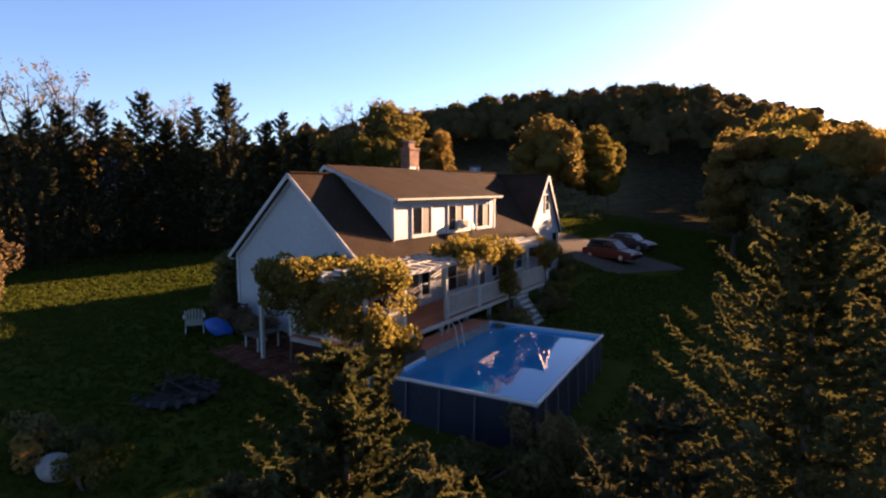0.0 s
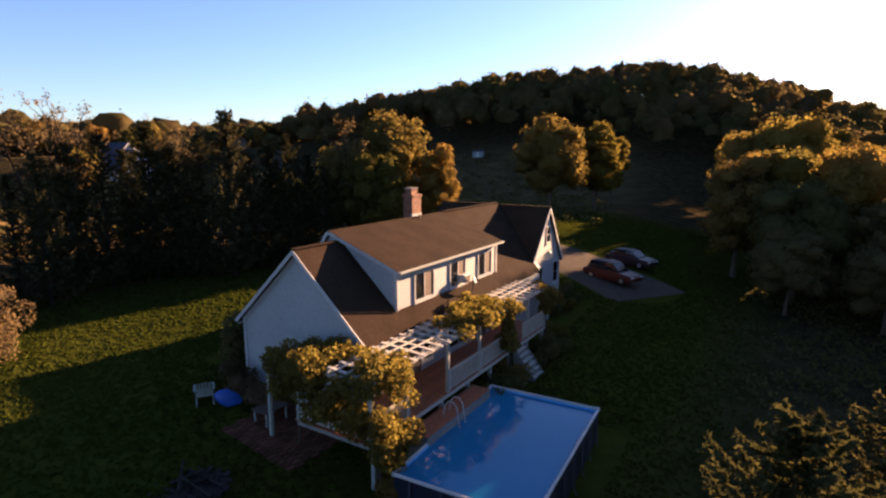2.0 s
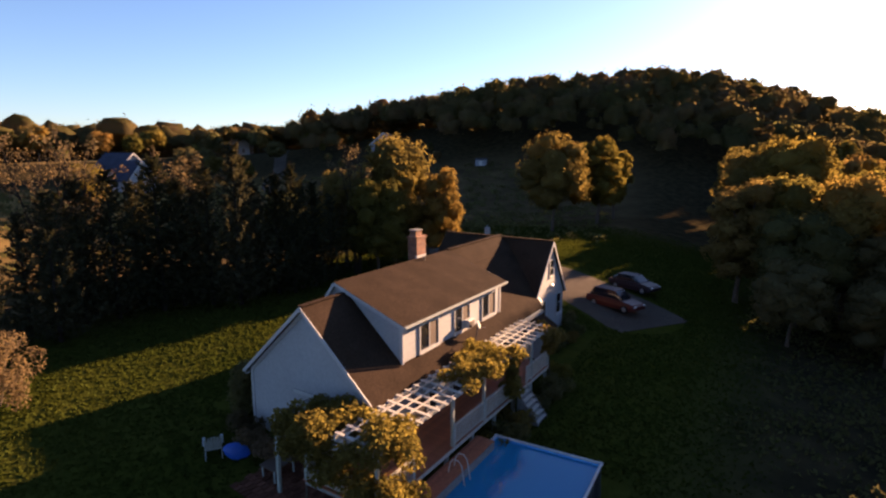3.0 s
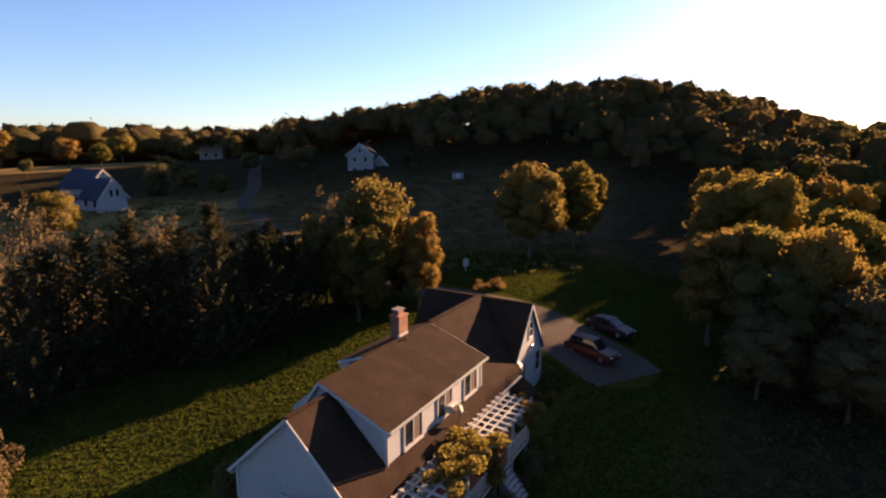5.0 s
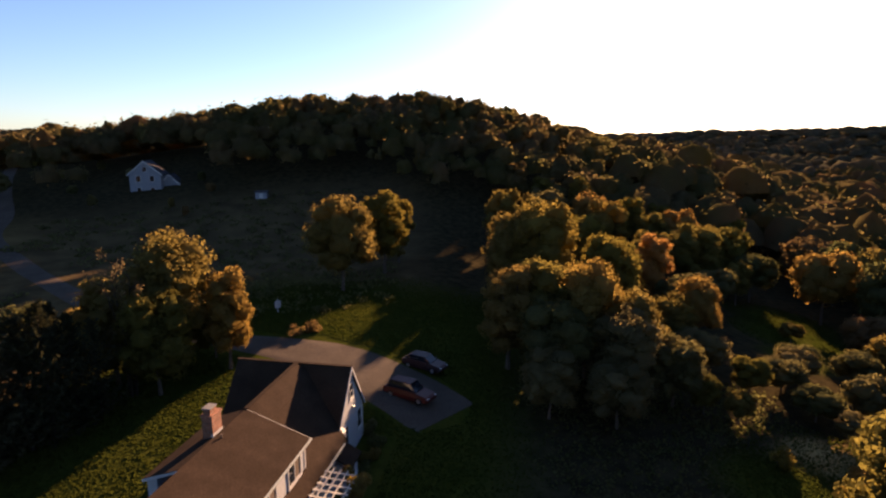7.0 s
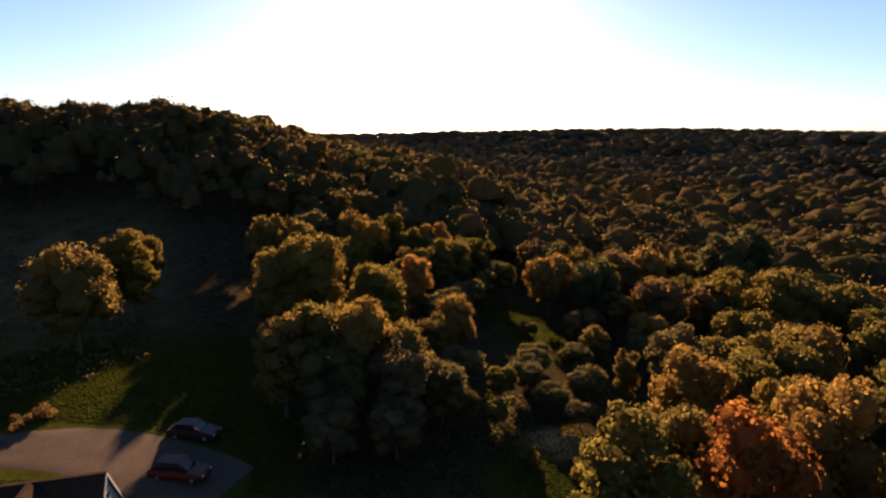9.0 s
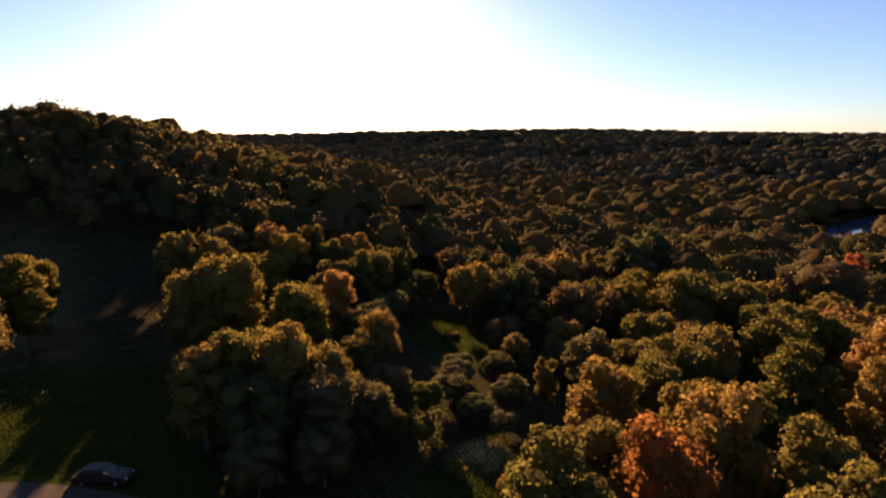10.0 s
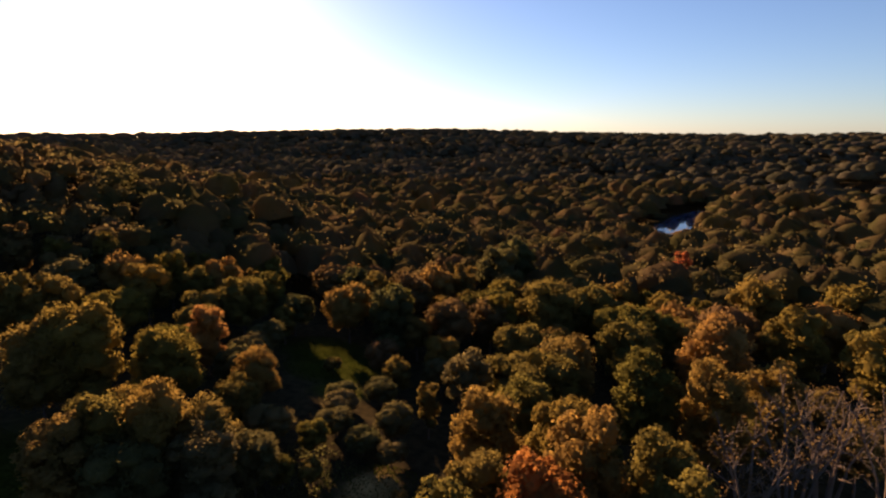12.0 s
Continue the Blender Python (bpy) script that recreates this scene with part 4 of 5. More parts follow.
def boughs(height, radius, seed, count, twigs, cards, leaf, bare=.06, rise=.35, power=.75, taper=lambda f: 1.0, skew=1.0):
    """Cards along twigs along rising boughs round a trunk: centres, normals, sizes."""
    g = np.random.default_rng(seed)
    cs, ns, sz = [], [], []
    for i in range(count):
        f = bare + (.97 - bare) * ((i + g.uniform(0, 1)) / count) ** skew
        a = i * 2.399 + g.uniform(-.5, .5)
        ln = radius * (1 - f) ** power * g.uniform(.30, 1.35) + .10
        out, side = np.array([math.cos(a), math.sin(a), 0]), np.array([-math.sin(a), math.cos(a), 0])
        base = np.array([0, 0, f * height * .96])
        bend = g.uniform(-.15, .25)
        for k in range(twigs):
            q = (k + g.uniform(.3, 1)) / twigs
            p = base + out * ln * q + np.array([0, 0, ln * q * (rise * q - .10)]) + side * ln * bend * q * q
            tl = leaf * cards * .42 * (1.15 - .6 * q) * taper(f)
            d = out * g.uniform(.35, 1) + side * g.uniform(-1, 1) + np.array([0, 0, g.uniform(-.1, .6)])
            d /= np.linalg.norm(d)
            m = np.linspace(.1, 1, cards)[:, None]
            cs.append(p + d * tl * m + g.normal(0, leaf * .12, (cards, 3)))
            ns.append(np.cross(d, g.normal(0, 1, (cards, 3))) + (0, 0, .25))
            sz.append(leaf * g.uniform(.7, 1.2, cards))
    return np.concatenate(cs), np.concatenate(ns), np.concatenate(sz)


def conifer_mesh(height, radius, seed, mat):
    """Open, uneven tiers of feathered boughs that thin out to a pointed leader."""
    c, nn, z = boughs(height, radius, seed, 150, 9, 4, .14, .03, .62, .80, lambda f: 1.2 - .8 * f, 1.25)
    return leaf_mesh("crown", c, nn, z, mat, 3.4)


CONIFERS = []
for k, (h, r, sd) in enumerate(((13.0, 2.9, 1), (12.0, 2.4, 2), (13.0, 3.3, 3), (11.0, 2.6, 4))):
    bm = tube(bmesh.new(), [(0, 0, -.5), (0, 0, h * .5), (0, 0, h * .97)], .20, .02, 8)
    me = bpy.data.meshes.new("trunk")
    bm.to_mesh(me)
    bm.free()
    me.materials.append(DARK_BARK)
    CONIFERS.append((h, conifer_mesh(h, r * 1.45, sd, NEEDLES), me))


def plant_conifer(k, x, y, top, turn, label="tall dark conifer in the row behind the lawn", group="conifer row"):
    h, crown, trunk = CONIFERS[k]
    z = gz(x, y)
    s = (top - z) / h
    t = make_tree("conifer", crown, trunk, label, "tree", group)
    t.matrix_world = Matrix.LocRotScale((x, y, z), Euler((0, 0, turn)), (max(s, .7) if s > .7 else s, max(s, .7) if s > .7 else s, s))
    return t


def polar(az, r):
    return r * math.sin(radians(az)), r * math.cos(radians(az))


# the conifer row behind the lawn
ROW = [(-41, 40, 9), (-38.5, 44, 10.5), (-36.5, 42, 12), (-34.4, 45, 12.6), (-31.9, 45, 13.2), (-30.1, 48, 12.2), (-28.2, 45.5, 14.2), (-26.4, 46, 12.4), (-23.9, 45.5, 13.3),
       (-21.3, 45, 15.2), (-19.6, 47, 12.0), (-17.6, 47, 12.6), (-16.0, 47, 13.4), (-14.0, 48.5, 11.8), (-12.3, 50, 10.6), (-35.5, 50, 11.4), (-29.3, 52, 12.0), (-24.9, 52, 12.5), (-20.5, 53, 12.4), (-15.2, 54, 11.4)]
for i, (az, r, top) in enumerate(ROW):
    x, y = polar(az, r)
    plant_conifer(i % 4, x, y, top + .25, i * 1.7)
# trees by the yard and the drive, group by group: x, y, height of the top, crown radius
PLACED = []


def stand(kind, dense, rows, label="", group="woodland trees"):
    """Trees of one kind, each with the shape that suits its slenderness."""
    for x, y, top, rad in rows:
        tall = top - gz(x, y)
        choices = range(4, 7) if dense else range(4)
        k = min(choices, key=lambda c: abs(RADIUS[c] / 12 - rad / tall))
        plant(kind, k, x, y, top, 11 + len(PLACED), rad / tall * 12.2 / RADIUS[k], label, group)
        PLACED.append((x, y, rad))


# two big trees with company behind the chimney, and the pair in the field
TREE_LABEL = "full olive-gold tree standing behind the house"
stand("olive", True, [(-5.6, 56.4, 15.8, 4.4), (-6.6, 50.6, 11.8, 3.2)], TREE_LABEL, "grove behind the house")
stand("gold", True, [(-0.9, 53.9, 12.5, 2.3)], "slim golden tree lit from behind, beside the lawn", "grove behind the house")
stand("olive", True, [(-10.2, 54.0, 12.4, 3.4)], TREE_LABEL, "grove behind the house")
for i, (x, y, top, kind) in enumerate(((-8.0, 58.5, 9.5, "green"), (-13.5, 57.0, 9.0, "olive"), (-2.2, 57.0, 8.6, "olive"), (-17.5, 58.0, 9.8, "green"), (-5.4, 54.6, 7.2, "olive"))):
    plant(kind, 5, x, y, top, 30 + i, 1.15, "low bushy tree filling the foot of the grove")
stand("olive", True, [(14.3, 75.4, 16.7, 5.0)], "broad tree at the edge of the rough field", "field edge trees")
stand("gold", True, [(22.6, 83.4, 16.3, 3.8), (27.0, 90.0, 15.0, 2.7)], "golden tree at the edge of the rough field", "field edge trees")
# the grove between the pool and the drive
stand("olive", True, [(25.6, 48.0, 11.7, 3.2), (29.4, 47.6, 12.1, 3.8), (36.6, 42.4, 9.5, 3.4)], "full olive tree of the grove beside the drive", "grove beside the drive")
stand("gold", True, [(32.6, 44.6, 12.3, 3.9), (34.2, 48.6, 11.0, 3.4)], "golden-topped tree of the grove beside the drive", "grove beside the drive")
stand("green", True, [(27.6, 42.6, 9.6, 3.8), (33.2, 39.6, 8.8, 3.8), (24.6, 38.6, 6.6, 2.8), (29.6, 35.8, 5.6, 3.0), (37.4, 37.4, 6.2, 2.8)], "dark green tree at the shaded foot of the grove", "grove beside the drive")
stand("olive", False, [(39.4, 35.6, 3.0, 1.5), (41.2, 33.4, 1.6, 1.3), (46.0, 36.4, 3.4, 2.0)], "slender young tree catching light below the grove")
# the row behind the grove, running down to the clearing
stand("gold", True, [(39.8, 64.9, 15.9, 5.2), (44.3, 56.4, 12.3, 4.3), (52.6, 49.6, 7.7, 3.2)], "broad golden tree lit from behind")
stand("olive", True, [(36.4, 67.2, 14.4, 4.0), (74.8, 71.4, 9.9, 4.6), (49.0, 60.5, 10.6, 3.6), (46.6, 47.8, 6.6, 3.0)], "full olive-gold tree lit from behind")
stand("amber", True, [(58.0, 63.5, 10.6, 3.0)], "orange-gold autumn tree among olive trees")
stand("olive", False, [(48.0, 91.0, 15.5, 4.0), (53.0, 88.4, 14.6, 4.0), (77.0, 84.8, 10.5, 3.6), (76.8, 63.9, 4.7, 2.4), (69.5, 76.0, 8.4, 4.0), (63.0, 70.0, 8.4, 3.8)])
stand("green", False, [(55.0, 55.0, 6.0, 3.6), (61.0, 58.0, 5.6, 3.4), (68.0, 60.5, 5.0, 3.4), (45.0, 42.0, 4.4, 3.2), (82.6, 66.0, 5.2, 4.2)])
# round the clearing and across the near valley
stand("green", False, [(56.0, 39.0, 1.6, 2.6), (60.0, 41.4, .6, 2.4), (51.0, 36.6, 2.2, 2.6), (49.0, 31.6, 1.6, 2.4), (62.0, 36.0, 1.6, 2.6), (54.0, 30.0, 2.6, 2.6), (48.4, 27.6, 1.2, 2.0)], "dark low tree in the shaded hollow")
stand("olive", False, [(69.4, 48.8, -.2, 1.6)], "small tree standing on the bright clearing")
stand("rust", False, [(104.0, 70.8, 5.6, 5.6), (88.0, 35.6, 6.1, 4.8), (73.2, 41.6, 2.6, 3.2), (103.0, 50.4, 6.0, 4.6)], "brown-leaved autumn tree in the near valley")
stand("olive", False, [(100.0, 58.0, 6.5, 4.0), (94.8, 54.8, 4.2, 4.2), (57.8, 27.0, 4.8, 1.6), (82.0, 21.0, 5.2, 4.6), (86.8, 4.4, 6.1, 5.2)])
stand("green", False, [(65.2, 24.4, 6.6, 3.6), (137.0, 35.5, 8.8, 6.2), (128.0, 37.5, 8.8, 5.6), (72.0, 31.0, 1.4, 3.0), (79.0, 43.6, 1.0, 3.0)], "dark green round-topped tree in the near valley")
stand("olive", True, [(102.0, 20.4, 7.7, 6.4), (73.6, 12.4, 7.3, 4.8), (65.8, 13.6, 7.3, 4.8), (56.0, 14.0, 8.0, 3.8), (64.4, 1.4, 9.8, 4.2)], "broad yellow-green tree on the near slope")
stand("gold", True, [(45.4, 15.8, 11.6, 3.6), (39.4, 5.4, 14.0, 3.6), (64.0, -6.4, 10.0, 4.2), (48.6, 8.6, 10.4, 3.8), (85.8, -8.2, 8.8, 5.4)], "golden autumn tree on the near slope")
stand("red", True, [(32.4, 7.8, 13.9, 3.5)], "red-orange autumn maple among olive trees")
stand("red", False, [(162.0, -5.6, 4.2, 3.0)], "small red tree deep in the woods")
stand("olive", True, [(25.4, 11.8, 14.4, 3.7), (29.6, -0.6, 14.4, 2.9), (36.0, -1.8, 12.2, 3.2), (42.0, -0.6, 12.0, 3.6), (35.4, 13.2, 11.0, 3.2)], "leafy olive tree close under the slope")
stand("gold", False, [(101.8, -22.0, 7.2, 5.2), (124.8, -19.0, 6.4, 6.0), (129.6, -36.5, 5.4, 5.6), (112.0, -4.0, 2.6, 4.6), (76.0, -14.0, 6.8, 4.6), (92.0, -30.0, 7.4, 4.8)])

# bare pale tree down the slope
def open_tree(seed, bark, mat, leaves, size, spread=3.2, stems=5):
    """A thin tree: rising stems, branches, twigs, and leaves in tufts at the twig ends only."""
    g = random.Random(seed)
    bm, tips = bmesh.new(), []
    for k in range(stems):
        a = k * 6.2832 / stems + .3
        base, tip = Vector((.3 * math.cos(a), .3 * math.sin(a), -.5)), Vector((spread * math.cos(a), spread * math.sin(a), g.uniform(9, 12)))
        mid = base.lerp(tip, .5) + Vector((-.5 * math.cos(a), -.5 * math.sin(a), .6))
        tube(bm, [base, mid, tip], .16, .03, 6)
        for j in range(9):
            q = mid.lerp(tip, g.uniform(-.3, .95))
            d = Vector((g.uniform(-1, 1), g.uniform(-1, 1), g.uniform(.2, 1.1))) * g.uniform(1.2, 2.6)
            tube(bm, [q, q + d * .5 + Vector((0, 0, .1)), q + d], .05, .012, 5)
            tips.append(q + d)
            for m in range(4):
                q2 = q + d * g.uniform(.3, .95)
                d2 = Vector((g.uniform(-1, 1), g.uniform(-1, 1), g.uniform(0, 1))) * g.uniform(.5, 1.1)
                tube(bm, [q2, q2 + d2], .02, .006, 4)
                tips.append(q2 + d2)
    me = bpy.data.meshes.new("trunk")
    bm.to_mesh(me)
    bm.free()
    me.materials.append(bark)
    gn = np.random.default_rng(seed)
    t = np.array([p[:] for p in tips])[gn.integers(0, len(tips), leaves)]
    c = t + gn.normal(0, .22, (leaves, 3))
    return leaf_mesh("crown", c, gn.normal(0, 1, (leaves, 3)), gn.uniform(.6, 1.3, leaves) * size, mat, 1.3), me


def place_open(pair, x, y, top, turn, label, wide=1.0):
    t = make_tree("bare_tree", *pair, label, "tree")
    k = (top - gz(x, y)) / 12
    t.matrix_world = Matrix.LocRotScale((x, y, gz(x, y)), Euler((0, 0, turn)), (k * wide, k * wide, k))


BARE = open_tree(5, PALE_BARK, LEAF_RUST, 700, .13)
THIN = open_tree(6, DARK_BARK, LEAF_DRY, 3000, .13, 2.0, 4)
for x, y, top, tn in ((57.6, -13.4, 10.4, 0), (52.4, -8.6, 8.8, 2.1), (63.0, -17.6, 9.8, 4.0), (60.0, -22.6, 9.6, 1.2)):
    place_open(BARE, x, y, top, tn, "nearly bare tree with pale spreading branches")
for x, y, top, tn in ((*polar(-36.6, 45), 14.0, .4), (*polar(-34.0, 47), 13.8, 2.2), (*polar(-9.6, 52), 13.4, 1.0), (*polar(-25.5, 47), 12.8, 1.9)):
    place_open(THIN, x, y, top, tn, "thin-leaved rust tree rising above the conifers", .85)


# ---- woodland ----
def wooded(x, y):
    a, b = local(x, y)
    r, az = math.hypot(x, y), math.degrees(math.atan2(x, y))
    if not -80 < az < 150:
        return False
    inside = (b > 38) or (a > 40 and b > 17) or (az > 31 and r > 92) or (az > 17 and r > 128) or (r > 138 and az > -14) or (r > 235 and az > -50) or (az < -42 and r > 70) or (r > 160 and -33 < az < -14 and r < 180 and abs(az + 22) > 6)
    if not inside:
        return False
    for cx, cy, cr in ((42, 26, 6), (36.5, 25, 5), (73, 50, 8), (79, 58, 7), (67, 45.5, 5), (88, 65, 8), (97, 73, 8), (106, 81, 8), (-19, 151, 16), (-14, 146, 12), (-66, 114, 26), (8, 136, 6), (-120, 198, 26)):
        if (x - cx) ** 2 + (y - cy) ** 2 < cr * cr:
            return False
    if 255 < x < 400 and abs(y + 1.5 + (x - 300) * .25) < 14:
        return False
    return True


def scatter(r0, r1, az0, az1, spacing, seed):
    """Jittered places in a ring sector, wooded ground only."""
    g = np.random.default_rng(seed)
    r = r0
    while r < r1:
        n = max(1, int(radians(az1 - az0) * r / spacing))
        for i in range(n):
            az = az0 + (az1 - az0) * (i + g.uniform(0, 1)) / n
            rr = r + g.uniform(-.45, .45) * spacing
            x, y = rr * math.sin(radians(az)), rr * math.cos(radians(az))
            if wooded(x, y):
                yield x, y, rr, az
        r += spacing


taken = PLACED + [(57.6, -13.5, 7), (53.0, -8.0, 5), (62.0, -18.0, 5)]
# share of gold raised: the sun's warm glare is put into leaf colour
near_kinds = ["olive", "gold", "gold", "olive", "rust", "green", "gold", "olive"]
count = 0
for x, y, r, az in scatter(42, 132, 16, 112, 8.5, 3):
    if any(math.hypot(x - u, y - v) < 2.6 + q * .75 for u, v, q in taken):
        continue
    count += 1
    tall = rng.uniform(10.5, 14.5) if r > 95 else rng.uniform(6.5, 10)
    plant(near_kinds[int(rng.integers(8))], int(rng.integers(4)), x, y, gz(x, y) + tall, count, rng.uniform(.9, 1.2), group="woodland trees")


def far_trees(name, places, cards, size, width, label, mat, seed, level=3, floor=-.35, rough=.16, stem=3.0, heart=.86):
    """Distant woodland in one mesh: every tree a broad lumpy crown with a fringe of leaf cards."""
    g = np.random.default_rng(seed)
    iv, ifc = ico(level, floor)
    P, Nn, S, V, F, Sw = [np.zeros((0, 3))], [np.zeros((0, 3))], [np.zeros(0)], [], [], [np.zeros((0, 3))]
    base = 0
    for x, y, r, az in places:
        rad = g.uniform(*width) * g.choice([.7, .85, 1, 1, 1.2]) * .5
        if low_growth(x, y) < .3:
            rad *= .3
        h = (rad * g.uniform(1.6, 2.1) + stem) * low_growth(x, y)
        up = min(rad * g.uniform(.85, 1.25), h * .75) * (1.0 if r < 470 else .72 if r < 980 else .45)
        c = np.array([x, y, gz(x, y) + h - up]) if r < 980 else np.array([x, y, gz(x, y) + up * .2 + 2.5])
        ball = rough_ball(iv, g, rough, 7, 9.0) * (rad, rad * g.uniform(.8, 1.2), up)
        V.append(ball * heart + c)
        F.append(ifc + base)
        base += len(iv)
        if cards:
            u = g.normal(0, 1, (cards, 3))
            u[:, 2] = np.abs(u[:, 2]) - .35
            u /= np.linalg.norm(u, axis=1, keepdims=True)
            near = np.linalg.norm(ball, axis=1)[np.argmax(u @ iv.T, 1)][:, None]
            P.append(u * near * g.uniform(.94, 1.10, (cards, 1)) + c), Nn.append(u + g.normal(0, .30, (cards, 3))), S.append(g.uniform(.6, 1.3, cards) * size * rad), Sw.append(u + g.normal(0, .22, (cards, 3)))
    me = leaf_mesh(name, np.concatenate(P), np.concatenate(Nn), np.concatenate(S), mat, 1.3, (np.concatenate(V), np.concatenate(F)), np.concatenate(Sw) if cards else None)
    return tagged(new(name, me), label, "woodland", kind="stuff")


def low_growth(x, y):
    """Brush stays low before the river's open reach."""
    az, r = math.degrees(math.atan2(x, y)), math.hypot(x, y)
    if 89.6 < az < 94.2 and 268 < r < 372:
        return .3
    return .65 if 89.4 < az < 94.4 and 235 < r <= 268 else 1.0


far_trees("hillside_woods", list(scatter(128, 262, -24, 40, 4.5, 21)), 84, .19, (3.4, 6.3), "dark autumn woods covering the hillside", WOODS, 1, 2, -.5, .30, 5.9, .84)
far_trees("near_valley_woods", list(scatter(132, 262, 40, 112, 6.6, 26)), 130, .10, (7.5, 11.5), "rounded olive and rust crowns filling the near valley", WOODS, 6, 2, -.1, .22, 3.0, .93)
far_trees("valley_woods", list(scatter(262, 470, -60, 112, 9.0, 22)), 24, .11, (10, 15), "olive and rust woods filling the valley", WOODS, 2, 2, .0, .24, 1.5, .95)
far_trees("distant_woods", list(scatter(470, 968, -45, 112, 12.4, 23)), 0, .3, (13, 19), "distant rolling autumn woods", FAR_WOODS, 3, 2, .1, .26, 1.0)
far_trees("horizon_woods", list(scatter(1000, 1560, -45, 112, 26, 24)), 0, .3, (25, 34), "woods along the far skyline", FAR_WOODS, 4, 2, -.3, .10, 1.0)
far_trees("side_woods", list(scatter(70, 235, -79, -43, 7.5, 25)), 80, .18, (6, 10), "woods at the side of the field", WOODS, 5, 3, -.2, .2)

# scattered trees round the far field and the neighbours
FIELD_TREES = [("gold", 4, -53.9, 81.6, 12.4, 1.1), ("green", 5, -56.5, 119, 15.0, 1.05), ("olive", 4, -56, 133, 13, 1.3), ("olive", 5, -47.5, 129, 12.2, 1.3), ("amber", 0, -152, 205, 24, 1.2), ("gold", 0, -119, 190, 21, 1.2),
               ("gold", 2, -108, 203, 22, 1.2), ("green", 3, -84, 118, 10, 1), ("green", 2, -48, 155, 17, 1.1), ("olive", 0, -70, 152, 16, 1.1), ("green", 0, -62, 142, 15, 1), ("olive", 0, -38, 168, 16, 1), ("green", 2, -33, 152, 13, 1),
               ("olive", 1, -60, 180, 20, 1), ("green", 0, -78, 185, 20, 1), ("olive", 2, -98, 172, 19, 1), ("green", 1, -30, 172, 19, 1), ("green", 2, -105, 150, 15, 1), ("rust", 1, -8, 128, 9.5, .9), ("olive", 3, -11, 134, 9, 1.1),
               ("green", 1, -27, 140, 12.5, 1.1), ("olive", 0, -50, 195, 21, 1), ("green", 2, -70, 205, 22, 1.1), ("green", 0, -90, 212, 22, 1.1), ("olive", 1, -128, 225, 22, 1.1), ("green", 2, -22, 162, 15, 1.1), ("rust", 2, -3, 141, 12, 1.1), ("green", 0, -5, 150, 15, 1)]
for i, (kind, k, x, y, top, sp) in enumerate(FIELD_TREES):
    plant(kind, k, x, y, top, 70 + i, sp)


# ---- shrubs, vines and near junipers ----
def bush(name, label, x, y, blobs, n, size, mat, z=None, category="bush", stems=True, long=1.5, lo=.55):
    t = thing(name, Matrix.Translation((x, y, gz(x, y) if z is None else z)), label, category)
    p, nrm = on_blobs(blobs, n, lo)
    o = new("leaves", leaf_mesh("leaves", p, nrm, rng.uniform(.6, 1.3, n) * size, mat, long))
    o.parent = t
    if stems:
        bm = bmesh.new()
        for b in blobs[:6]:
            tube(bm, [(b[0] * .15, b[1] * .15, -.2), (b[0] * .6, b[1] * .6, b[2] * .5), b[:3]], .045, .012, 5)
        part("stems", bm, BARK, t)
    return t


def lumps(n, w, d, h, size, seed, z0=.3):
    g = np.random.default_rng(seed)
    return [(g.uniform(-w, w), g.uniform(-d, d), g.uniform(z0, h), *(size * g.uniform(.7, 1.2, 3))) for _ in range(n)]


def juniper(x, y, top, radius, seed, n=5200, label="feathery juniper with gold-green tips", mat=CEDAR):
    """A near juniper: rising feathered sprays round a short trunk."""
    z = gz(x, y)
    h = top - z
    c, nn, sz = boughs(h, radius, seed, n // 90, 16, 8, .095, .05, .55, .60, lambda f: 1.1 - .5 * f)
    t = thing("juniper", Matrix.Translation((x, y, z)), label, "tree")
    o = new("crown", leaf_mesh("crown", c, nn, sz, mat, 2.6))
    o.parent = t
    part("trunk", tube(bmesh.new(), [(0, 0, -.4), (.05, 0, h * .5), (0, .05, h * .95)], .11, .015, 7), BARK, t)
    return t


juniper(-1.75, 9.2, 4.45, 1.9, 1, 9000)
juniper(-0.2, 8.4, 2.6, 1.5, 2, 5000)
juniper(-3.3, 8.2, 2.5, 1.3, 3, 4500)
juniper(6.6, 9.6, 7.2, 2.9, 4, 12000, "large feathery juniper with long gold-green sprays")
juniper(10.4, 12.0, 6.2, 2.4, 5, 7000, "large feathery juniper with long gold-green sprays")
# darker needles than the other junipers: its shade is put into the colour
juniper(3.6, 8.6, 3.8, 1.9, 6, 4000, "feathery juniper in the shade beside the yard", NEEDLES)
bush("shrub", "loose shrub growing against the pool wall", 2.9, 14.4, lumps(9, .9, .5, 1.2, .40, 31), 1500, .08, LEAF_GREEN)
bush("shrub", "low dark brush below the pool", 0.6, 13.2, lumps(14, 2.0, .7, .6, .55, 32, .1), 2600, .11, LEAF_GREEN)
bush("shrub", "low dark brush below the pool", 5.2, 13.4, lumps(14, 1.9, .9, .8, .6, 33, .1), 2600, .12, LEAF_GREEN)
bush("foundation_shrub", "rounded dark shrub at the back corner of the house", *from_local(0.3, -4.6), lumps(11, .4, .4, 2.7, .5, 34), 2600, .12, LEAF_GREEN)
for i, b in enumerate((-3.1, -2.0, -.9)):
    bush("foundation_shrub", "dark red-brown shrub in the bed below the gable wall", *from_local(-.9 - .2 * i, b), lumps(8, .6, .5, .9, .42, 36 + i), 1300, .10, LEAF_DRY)
bush("sapling", "small rust-leaved tree at the lawn's edge", -22.3, 25.4, lumps(24, 1.5, 1.5, 3.4, .7, 35, .6), 5200, .10, LEAF_DRY, category="tree")
